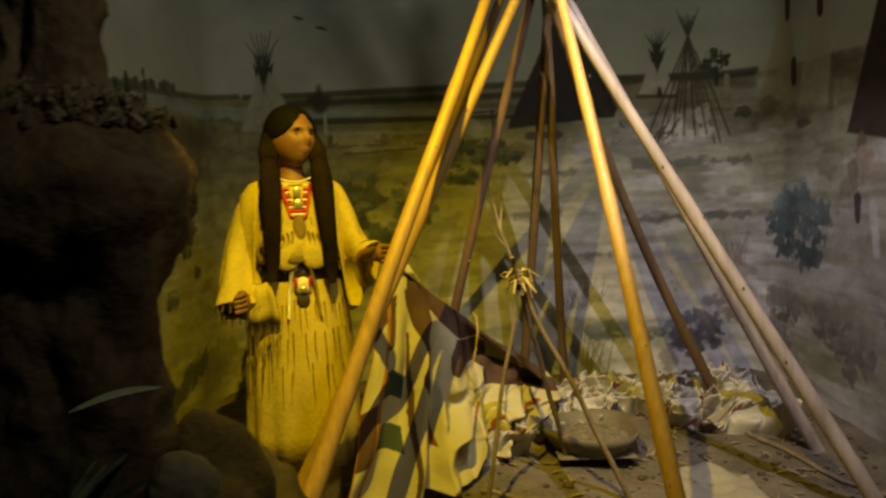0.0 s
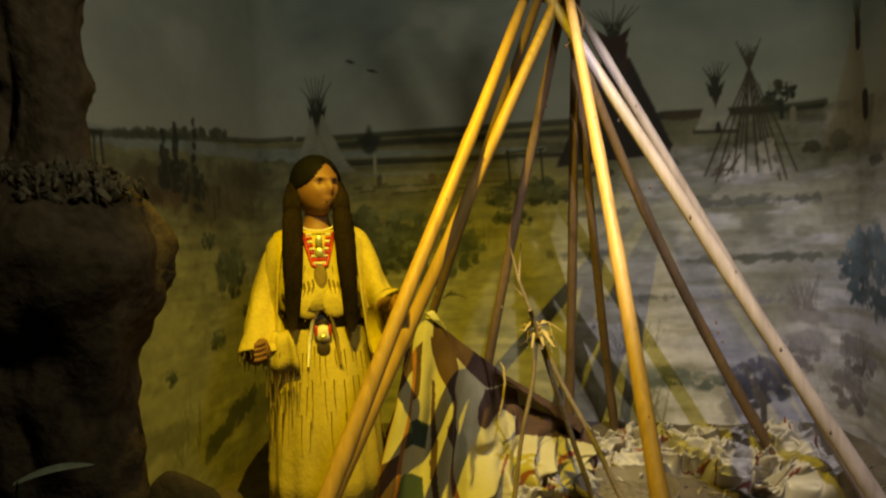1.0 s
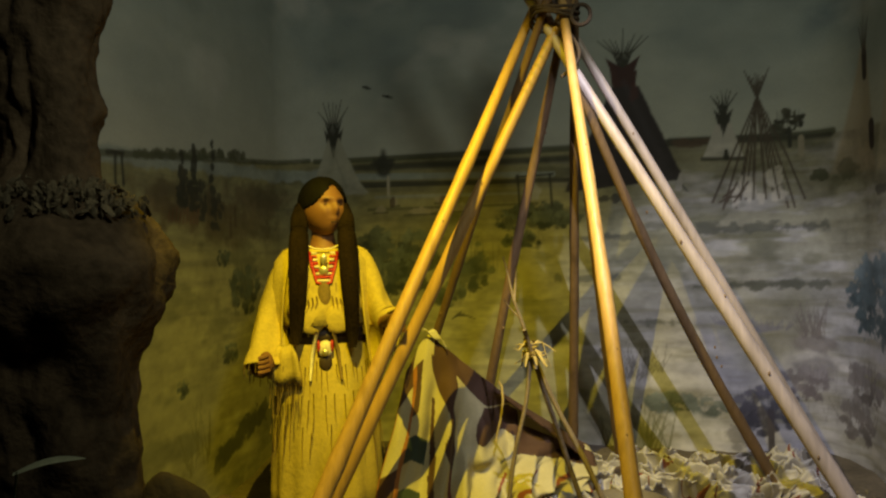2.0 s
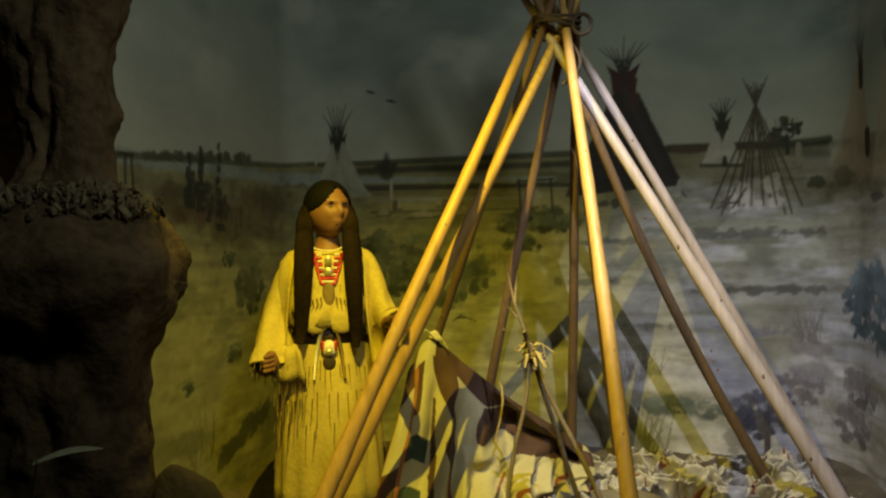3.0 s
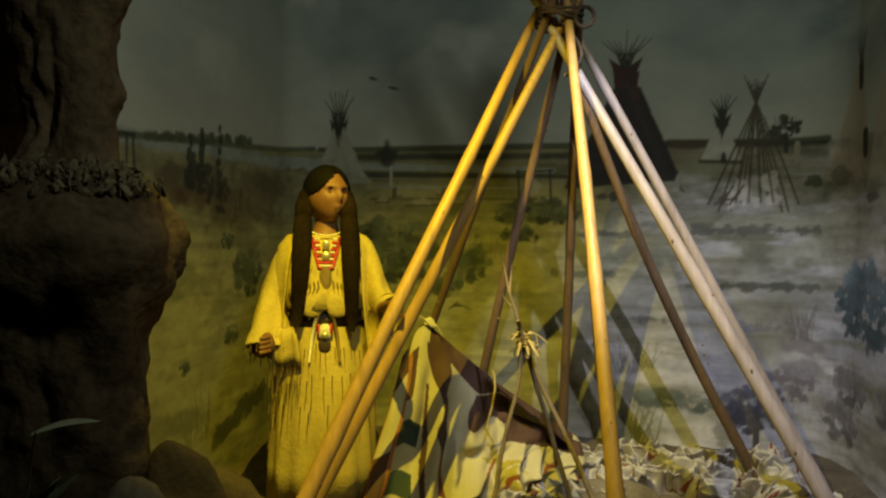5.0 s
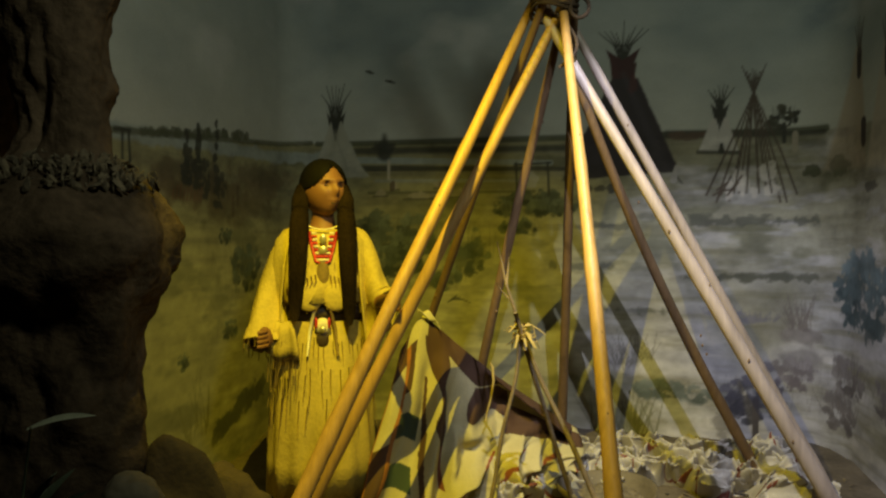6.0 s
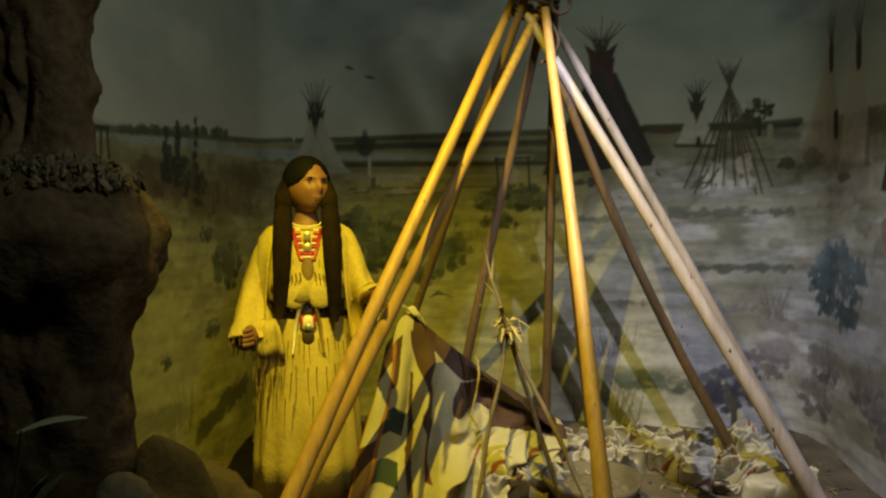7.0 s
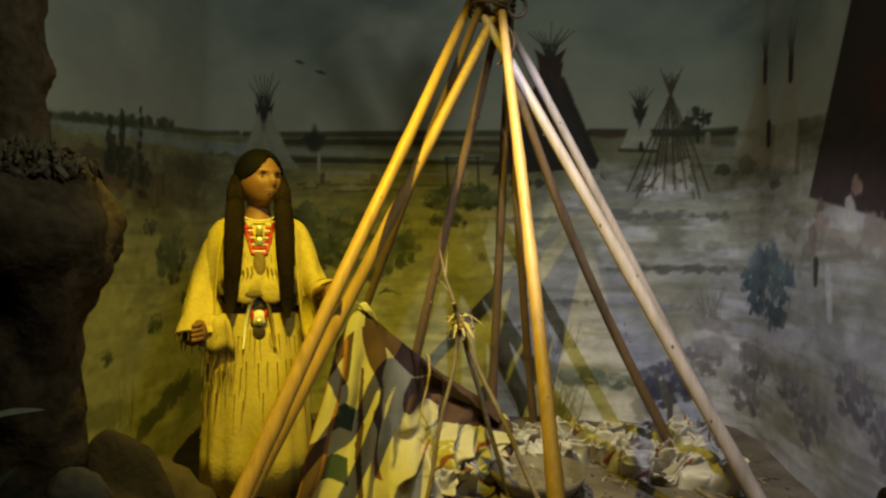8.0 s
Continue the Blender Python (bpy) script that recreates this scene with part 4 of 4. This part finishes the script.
# ---- rocks ----
def rock_column(name, cx, cy, table, squash, seed, label, rough=0.05, n=96, m=150):
    """A stack of uneven rings; table gives height and radius."""
    zs, rs = [a for a, _ in table], [b for _, b in table]
    rings = []
    for i in range(m + 1):
        z = zs[0] + (zs[-1] - zs[0]) * i / m
        r = float(np.interp(z, zs, rs))
        ringpts = []
        for k in range(n):
            a = 2 * math.pi * k / n
            d = Vector((math.cos(a), math.sin(a) * squash, 0))
            p = Vector((cx, cy, z)) + d * r
            q = p * 2.2 + Vector((seed * 7.1, 0, 0))
            bump = noise.turbulence(q, 4, False) * rough * 1.6 - rough * 0.8
            bump += rough * 0.50 * noise.noise(p * 11 + Vector((seed, 0, 0))) + rough * 0.22 * noise.noise(p * 27) + rough * 0.10 * noise.noise(p * 60)
            ringpts.append(p + d.normalized() * bump + Vector((0, 0, noise.noise(p * 9) * 0.012)))
        rings.append(ringpts)
    bm = bmesh.new()
    loft(bm, rings)
    return tagged(mesh_object(name, bm, ROCK), label, "rock")


rock_column("rock_pillar", -0.80, 1.45, ((0.0, 0.25), (0.6, 0.215), (0.85, 0.225), (1.0, 0.248), (1.12, 0.28), (1.24, 0.33), (1.33, 0.37), (1.42, 0.37), (1.49, 0.32), (1.56, 0.24), (1.60, 0.17),
            (1.70, 0.155), (1.88, 0.155), (2.02, 0.19), (2.4, 0.26), (3.42, 0.42)), 0.8, 3, "dark brown rock pillar with a bulging waist and ledge", 0.045)
rock_column("rock_pillar", -1.42, 1.30, ((0.0, 0.62), (0.7, 0.56), (1.2, 0.50), (1.55, 0.54), (1.62, 0.44), (2.2, 0.42), (3.42, 0.55)), 0.75, 8, "dark rock pillar in deep shade", 0.06, 80, 110)
rock_column("rock_wall", -1.52, 1.78, ((0.0, 0.55), (1.2, 0.50), (2.2, 0.52), (3.42, 0.6)), 0.8, 12, "dark rock wall closing the scene's side", 0.06, 64, 80)


def boulder(cx, cy, cz, rx, ry, rz, seed, label, mat=STONE, rough=0.10, name="boulder"):
    bm = bmesh.new()
    bmesh.ops.create_icosphere(bm, subdivisions=5, radius=1)
    for v in bm.verts:
        d = v.co.normalized()
        s = 1 + rough * (noise.turbulence(d * 1.3 + Vector((seed, 0, 0)), 3, False) - 0.5) * 1.6 + rough * 0.12 * noise.noise(d * 9 + Vector((seed, 0, 0)))
        v.co = Vector((cx + d.x * rx * s, cy + d.y * ry * s, cz + d.z * rz * s))
    return tagged(mesh_object(name, bm, mat), label, "rock")


boulder(-0.66, 1.86, 0.34, 0.33, 0.26, 0.44, 2, "large brown boulder beside the figure's skirt", BROWNSTONE, rough=0.14)
boulder(-0.62, 1.22, 0.40, 0.28, 0.20, 0.38, 5, "low dark boulder at the foot of the pillar", ROCK, 0.25)
boulder(-0.57, 1.53, 0.40, 0.32, 0.16, 0.48, 7, "brown boulder under a small round stone", BROWNSTONE, 0.18)
boulder(-0.50, 1.335, 0.795, 0.080, 0.065, 0.078, 9, "small smooth round grey stone", PALESTONE, 0.08, "stone")
boulder(1.80, 2.02, 0.38, 0.30, 0.28, 0.34, 11, "dark rounded boulder beside the tent frame", ROCK, 0.2)

# litter on the ledge of the pillar: crumbled rock and curled leaves
rng = random.Random(21)
bm = bmesh.new()
for k in range(230):
    a, r = rng.triangular(-2.2, 0.7, -0.25), rng.uniform(0.15, 0.28)
    c = Vector((-0.80 + r * math.cos(a), 1.45 + 0.8 * r * math.sin(a), 1.585 - (r - 0.17) * 0.55 + rng.uniform(-0.012, 0.016)))
    s = rng.uniform(0.004, 0.013)
    out = bmesh.ops.create_icosphere(bm, subdivisions=1, radius=s)
    t = Euler((rng.random() * 6, rng.random() * 6, rng.random() * 6)).to_matrix()
    for v in out["verts"]:
        v.co = c + t @ Vector((v.co.x * 1.7, v.co.y * rng.uniform(0.6, 1.2), v.co.z * 0.35))
tagged(mesh_object("leaf_litter", bm, LEDGE, smooth=False), "dry leaves and crumbled rock on the rock ledge", "litter", kind="stuff")


# ---- hanging piece of painted tent cover ----
def mixp(a, b, t):
    return Vector(a) * (1 - t) + Vector(b) * t


def along(table, s):
    for (s0, p0), (s1, p1) in zip(table, table[1:]):
        if s <= s1:
            return mixp(p0, p1, (s - s0) / (s1 - s0))
    return Vector(table[-1][1])


RIDGE = ((0.0, (-0.30, 2.93, 0.90)), (0.10, (-0.235, 2.95, 1.02)), (0.16, (-0.205, 2.97, 1.06)), (0.60, (0.13, 3.10, 0.76)), (1.0, (0.44, 3.30, 0.46)))
HEM = ((0.0, (-0.44, 2.56, 0.14)), (0.35, (-0.12, 2.70, 0.17)), (0.60, (0.08, 2.86, 0.18)), (0.75, (0.20, 3.04, 0.22)), (1.0, (0.45, 3.22, 0.26)))
CREAM, MAROON, BROWN, PINE = (0.47, 0.41, 0.235), (0.16, 0.045, 0.028), (0.075, 0.036, 0.022), (0.035, 0.055, 0.045)


def ridged(x, y, f, seed):
    return 1 - abs(noise.noise((x * f, y * f, seed))) * 2


def cloth_point(s, v):
    p = mixp(along(RIDGE, s), along(HEM, s), v)
    wave = 3.0 * noise.noise((s * 3, v * 1.5, 9))
    fold = 0.042 * math.sin(s * 27 + 1.5 * v + wave) + 0.014 * math.sin(s * 52 - 2 * v + 1 + wave)
    fold *= smoothstep(0.02, 0.5, v)
    fold += 0.045 * noise.noise((s * 5, v * 3, 7)) + 0.02 * noise.noise((s * 14, v * 6, 3)) + 0.11 * smoothstep(0.34, 0.46, s) * smoothstep(0.42, 0.60, v) * (ridged(s * 7 + v * 2, v * 3.5 - s * 3, 1.0, 2) - 0.4) + 0.025 * smoothstep(0.34, 0.46, s) * smoothstep(0.42, 0.60, v) * ridged(s * 15 + v * 4, v * 6, 1.0, 6)
    sag = -0.10 * math.sin(math.pi * v) * (0.3 + 0.7 * smoothstep(0.0, 0.3, s))
    back = 0.14 * smoothstep(0.46, 0.56, s) * smoothstep(0.02, 0.14, v) * (1 - smoothstep(0.45, 0.75, v))
    p += Vector((0.45, -0.89, 0)) * fold + Vector((0.2, 0.9, 0.2)) * (-sag * 0.55 + back)
    return p


SLATE = (0.055, 0.055, 0.075)


def cloth_paint(s, v):
    """Broad painted stripes: rust and green at the front edge, a brown stripe that narrows and widens, a maroon band along the ridge."""
    w = noise.noise((s * 9, v * 5, 2)) * 0.016
    u = s + w
    edge = 0.085 + 0.02 * math.sin(v * 5)
    if 0.0 <= s < 0.006 or abs(u - edge) < 0.012 and v > 0.10:
        return (0.34, 0.13, 0.03)
    if edge < u < 0.19 + 0.05 * v and (0.44 < v - 0.4 * (s - 0.1) < 0.55 or 0.66 < v - 0.4 * (s - 0.1) < 0.76):
        return PINE
    if u < edge - 0.012 and (v < 0.20 or 0.55 < v < 0.8):
        return BROWN
    if 0.098 < u < 0.15 and 0.10 < v < 0.36:
        return BROWN
    if abs(u - 0.19 - 0.10 * v) < 0.009 and v > 0.28:
        return BROWN
    if s > 0.19 and v < 0.075 + 0.10 * smoothstep(0.2, 0.5, s) + w * 0.5:
        return BROWN
    middle = 0.235 + 0.17 * v
    half = 0.050 * smoothstep(0.32, 0.14, v) + 0.010 + 0.032 * math.exp(-((v - 0.50) / 0.07) ** 2)
    if abs(u - middle) < half and 0.08 < v < 0.80:
        return BROWN if v < 0.6 else MAROON
    if abs(u - 0.262 - 0.31 * (v - 0.22)) < 0.013 and 0.16 < v < 0.50:
        return SLATE
    patch = 0.455 + 0.03 * math.sin(v * 14)
    if patch < u < 0.60 and 0.19 < v < 0.40 + 0.06 * noise.noise((s * 12, 3, 1)):
        return BROWN
    if u > 0.60 and 0.30 < v < 0.52 + 0.10 * noise.noise((s * 6, v * 4, 13)):
        return BROWN
    if s > 0.44 and v > 0.60 and (s * 6.5 + v * 2.2 + 0.5 * noise.noise((s * 9, v * 7, 19))) % 1 < 0.13:
        return (0.24, 0.07, 0.045)
    return CREAM


def sheet(name, nx, ny, point, paint, mat, thick=0.004):
    bm = bmesh.new()
    lay = bm.verts.layers.float_color.new("paint")
    vs = []
    for i in range(nx + 1):
        row = []
        for j in range(ny + 1):
            s, v = i / nx, j / ny
            b = bm.verts.new(point(s, v))
            b[lay] = (*paint(s, v), 1)
            row.append(b)
        vs.append(row)
    for i in range(nx):
        for j in range(ny):
            bm.faces.new((vs[i][j], vs[i + 1][j], vs[i + 1][j + 1], vs[i][j + 1]))
    ob = mesh_object(name, bm, mat)
    mod = ob.modifiers.new("thickness", "SOLIDIFY")
    mod.thickness = thick
    return ob


ob = sheet("tent_cloth", 300, 170, cloth_point, cloth_paint, CANVAS)
tagged(ob, "draped cream tent cover with dark brown and green painted bands", "tent cover")


def tie_point(s, v):
    return Vector((-0.225 + 0.10 * s, 2.93 + 0.03 * s, 1.075 - 0.075 * s * s + 0.02 * v + 0.012 * math.sin(9 * s + 3 * v)))


tagged(sheet("hide_strip", 14, 4, tie_point, lambda s, v: (0.62, 0.56, 0.40), CANVAS), "pale hide strip folded over the cloth tip", "hide strip")


# ---- crumpled rest of the cover on the ground ----
def pile_point(s, v):
    x = -0.02 + 1.64 * s
    front = 3.30 - 0.06 * s + 0.24 * math.exp(-((x - 0.90) / 0.22) ** 2) + 0.03 * math.sin(s * 11) - 0.36 * smoothstep(0.36, 0.10, s)
    y = front + (3.98 - front) * v
    edge = min(smoothstep(0, 0.10, v), smoothstep(1, 0.90, v), smoothstep(0, 0.05, s), smoothstep(1, 0.95, s))
    wx, wy = x + 0.05 * noise.noise((x * 6, y * 6, 11)), y + 0.05 * noise.noise((x * 6, y * 6, 17))
    h = 0.075 * ridged(wx, wy * 1.5, 6.6, 1.0) + 0.085 * ridged(wx * 1.1 + 0.3 * wy, wy * 1.2, 14.0, 5.0) + 0.022 * ridged(wx, wy, 30.0, 9.0)
    h += 0.03 * smoothstep(0.2, 0.8, v) + 0.04 * smoothstep(0.78, 0.92, s) - 0.10 * math.exp(-((x - 1.28) / 0.06) ** 2) * smoothstep(0.6, 0.1, v)
    h = max(h, 0.0) * edge
    lean = Vector((0.5 * noise.noise((x * 4, y * 4, 23)), -0.75 + 0.5 * noise.noise((x * 5, y * 5, 29)), 0)) * h
    push = Vector((noise.noise((x * 10, y * 10, 23)), noise.noise((x * 10, y * 10, 29)) - 0.3, 0)) * 0.09 * edge
    return Vector((x, y, ground_z(x, y) - 0.012 + h)) + push + lean


def pile_paint(s, v):
    a = (s * 8 + 2.2 * v + 0.9 * noise.noise((s * 12, v * 6, 31))) % 1
    if a < 0.10 and noise.noise((s * 16, v * 9, 37)) > -0.05:
        return (0.20, 0.06, 0.045)
    if noise.noise((s * 9, v * 5, 41)) > 0.55:
        return (0.14, 0.10, 0.08)
    return (0.50, 0.46, 0.425)


tagged(sheet("tent_cover", 480, 230, pile_point, pile_paint, LODGE), "crumpled white painted hide cover heaped on the ground", "tent cover")

# ---- bowl ----
bowl = empty("bowl", (0.615, 3.06, 0.19), "shallow dull wooden bowl with meal on the dirt", "bowl")
bm = bmesh.new()
prof = ((0.0, 0.0), (0.10, 0.0), (0.17, 0.035), (0.215, 0.095), (0.222, 0.125), (0.212, 0.125), (0.20, 0.095), (0.155, 0.05), (0.09, 0.03), (0.0, 0.028))
loft(bm, [[Vector((max(r, 0.001) * math.cos(a) * (1 + 0.02 * math.sin(3 * a)), max(r, 0.001) * math.sin(a), z + 0.008 * math.sin(2 * a) * r / 0.2)) for a in [2 * math.pi * k / 64 for k in range(64)]] for r, z in prof])
part("shell", bm, BOWLWOOD, bowl)
bm = bmesh.new()
heightfield(bm, -0.17, 0.17, -0.17, 0.17, 50, 50, lambda x, y: 0.072 + 0.035 * math.exp(-(x * x + y * y) / 0.012) + 0.012 * noise.noise((x * 30, y * 30, 2)) if x * x + y * y < 0.165 ** 2 else 0.03)
part("meal", bm, MEAL, bowl, "coarse brown ground meal")

# ---- stick tripod with straw ----
tripod = empty("stick_tripod", (0.30, 2.62, 0.18), "three crooked sticks tied with straw, standing on dirt", "stick tripod")
HEAD = Vector((0.275, 2.60, 1.04))
for _i, (foot, over, r) in enumerate((((0.12, 2.56, 0.15), 0.05, 0.0085), ((0.50, 2.98, 0.16), 0.10, 0.0105), ((0.69, 2.58, 0.14), 0.06, 0.0105))):
    foot = Vector(foot)
    pts = []
    for k in range(25):
        t = k / 24 * (1 + over)
        p = mixp(foot, HEAD, t)
        p += Vector((noise.noise((_i * 4, t * 3, 1)), noise.noise((_i * 4, t * 3, 6)), 0)) * 0.030 * math.sin(math.pi * min(t, 1))
        pts.append(p - tripod.location)
    bm = bmesh.new()
    tube(bm, pts, [r * (1.15 - 0.35 * k / 24) * (1 + 0.12 * noise.noise((_i, k * 0.9, 3))) for k in range(25)], 9)
    part("stick", bm, TWIG, tripod)
bm = bmesh.new()
tube(bm, [HEAD + Vector(q) - tripod.location for q in ((0.015, 0, -0.06), (0.0, 0, 0.0), (-0.03, 0, 0.10), (-0.065, 0.005, 0.20), (-0.08, 0.0, 0.28), (-0.10, 0.005, 0.36))], [0.009, 0.008, 0.007, 0.006, 0.004, 0.002], 8)
tube(bm, [HEAD + Vector(q) - tripod.location for q in ((-0.062, 0.005, 0.19), (-0.055, 0.0, 0.26), (-0.05, 0.0, 0.33))], [0.005, 0.004, 0.0015], 7)
tube(bm, [HEAD + Vector(q) - tripod.location for q in ((-0.045, 0.005, 0.13), (-0.08, -0.01, 0.17), (-0.10, -0.012, 0.20))], [0.004, 0.003, 0.0015], 7)
part("forked_twig", bm, TWIG, tripod, "thin upright forked twig")
rng = random.Random(9)
for _k in range(16):
    a = rng.uniform(0, 2 * math.pi)
    ln = rng.uniform(0.05, 0.105)
    d = Vector((math.cos(a), math.sin(a) * 0.8, 0))
    w = Vector((-d.y, d.x, 0)) * rng.uniform(-0.03, 0.03)
    base = HEAD - tripod.location + Vector((0, 0, rng.uniform(-0.03, 0.03)))
    bm = bmesh.new()
    tube(bm, [base - d * 0.02, base + d * ln * 0.3 + Vector((0, 0, rng.uniform(0.0, 0.03))), base + d * ln * 0.7 + w * 0.5 + Vector((0, 0, rng.uniform(-0.02, 0.03))), base + d * ln + w + Vector((0, 0, rng.uniform(-0.06, 0.0)))], [0.006, 0.008, 0.007, 0.003], 7, 0, 0.4)
    part("straw", bm, STRAW, tripod)

# ---- small things on the ground ----
def ground_stick(points, r, label, mat=TWIG):
    bm = bmesh.new()
    pts = []
    n = 24
    for k in range(n + 1):
        t = k / n * (len(points) - 1)
        i = min(int(t), len(points) - 2)
        x, y = (mixp((*points[i], 0), (*points[i + 1], 0), t - i))[:2]
        x += 0.015 * noise.noise((t * 2, points[0][0], 0))
        pts.append((x, y, ground_z(x, y) + r * 0.7 + 0.008 * abs(noise.noise((t * 3, 1, 1)))))
    tube(bm, pts, [r * (1 - 0.5 * k / n) * (1 + 0.15 * noise.noise((k * 0.7, r, 2))) for k in range(n + 1)], 9)
    return tagged(mesh_object("fallen_branch", bm, mat), label, "branch")


ground_stick(((1.32, 3.40), (1.48, 3.05), (1.56, 2.75), (1.72, 2.40)), 0.014, "crooked brown branch lying on the dirt")
ground_stick(((0.10, 2.75), (0.35, 2.62), (0.52, 2.48)), 0.009, "thin dry branch lying on the dirt")
ground_stick(((0.95, 2.95), (1.15, 2.75), (1.22, 2.50)), 0.008, "thin dry branch lying on the dirt")


def scrap_point(s, v):
    x, y = 0.86 + 0.30 * s + 0.05 * v, 2.42 + 0.42 * v + 0.04 * math.sin(5 * s)
    return Vector((x, y, ground_z(x, y) + 0.012 + 0.02 * abs(noise.noise((x * 9, y * 9, 3))) + 0.012 * math.sin(s * 7 + v * 4)))


tagged(sheet("hide_scrap", 30, 30, scrap_point, lambda s, v: (0.30, 0.265, 0.20), CANVAS), "pale hide scrap lying flat on the dirt", "hide scrap")

rng = random.Random(33)
bm = bmesh.new()
for k in range(700):
    x, y = rng.uniform(-0.5, 1.85), rng.uniform(1.2, 3.5)
    s = rng.uniform(0.004, 0.014) * (1.6 if rng.random() < 0.08 else 1)
    out = bmesh.ops.create_icosphere(bm, subdivisions=1, radius=s)
    for v in out["verts"]:
        v.co = Vector((x, y, ground_z(x, y) + s * 0.3)) + Vector((v.co.x * rng.uniform(0.8, 1.4), v.co.y * 1.2, v.co.z * 0.7))
tagged(mesh_object("pebbles", bm, STONE), "scattered small brown pebbles on the dirt", "pebbles", kind="stuff")
bm = bmesh.new()
for k in range(900):
    x, y = rng.uniform(-0.6, 1.85), rng.uniform(1.2, 3.9)
    if noise.noise((x * 2.5, y * 2.5, 5)) < -0.05:
        continue
    a, l, w = rng.uniform(0, 6.3), rng.uniform(0.015, 0.05), rng.uniform(0.003, 0.010)
    d, e = Vector((math.cos(a), math.sin(a), rng.uniform(-0.2, 0.3))) * l, Vector((-math.sin(a), math.cos(a), 0)) * w
    c = Vector((x, y, ground_z(x, y) + 0.008))
    q = [bm.verts.new(c - d), bm.verts.new(c + e + Vector((0, 0, 0.004))), bm.verts.new(c + d), bm.verts.new(c - e + Vector((0, 0, 0.004)))]
    bm.faces.new(q)
tagged(mesh_object("leaf_litter", bm, DRYLEAF), "dry leaves and straw scattered over dirt", "litter", kind="stuff")


def blade(bm, base, tip, width, droop, seg=10, facing=(0, 1, 0.3)):
    base, tip = Vector(base), Vector(tip)
    side = (tip - base).cross(Vector(facing)).normalized()
    rows = []
    for k in range(seg + 1):
        t = k / seg
        p = mixp(base, tip, t) + Vector((0, 0, droop * math.sin(math.pi * t)))
        w = width * math.sin(math.pi * min(0.08 + 0.92 * t, 0.995)) ** 0.7
        rows.append((bm.verts.new(p - side * w), bm.verts.new(p + Vector((0, 0.25 * w, -0.25 * w))), bm.verts.new(p + side * w)))
    for a, b in zip(rows, rows[1:]):
        bm.faces.new((a[0], a[1], b[1], b[0]))
        bm.faces.new((a[1], a[2], b[2], b[1]))


plant = empty("yucca_plant", (-0.64, 1.12, 0.74), "dark blade-leaved plant with one pale leaf on rock", "plant")
rng = random.Random(3)
for _k in range(18):
    a = rng.uniform(0, 2 * math.pi)
    ln = rng.uniform(0.14, 0.26)
    bm = bmesh.new()
    blade(bm, (0, 0, -0.02), (math.cos(a) * ln * 0.8, math.sin(a) * ln * 0.5, ln * rng.uniform(0.3, 0.9)), 0.009, 0.03)
    part("leaf", bm, LEAF, plant)
# one leaf in a much paler colour than the rest
bm = bmesh.new()
blade(bm, (0.045, 0.02, 0.275), (0.205, 0.02, 0.312), 0.0075, 0.010, 10, (0, -0.7, 0.7))
part("leaf", bm, LEAFPALE, plant, "long pale leaf")
bm = bmesh.new()
tube(bm, [(0.0, 0.0, 0.0), (0.04, 0.015, 0.14), (0.055, 0.02, 0.28)], [0.004, 0.003, 0.002], 8)
part("stem", bm, LEAF, plant)

bm = bmesh.new()
tube(bm, [(0.10, 2.97, 0.86), (0.115, 2.955, 0.84), (0.12, 2.95, 0.78), (0.108, 2.95, 0.70), (0.092, 2.95, 0.64), (0.085, 2.95, 0.60)], [0.004, 0.0055, 0.0055, 0.005, 0.0045, 0.003], 8, 0, 0.5)
tagged(mesh_object("thong", bm, STRAW), "pale hide thong hanging on the draped cover", "thong")
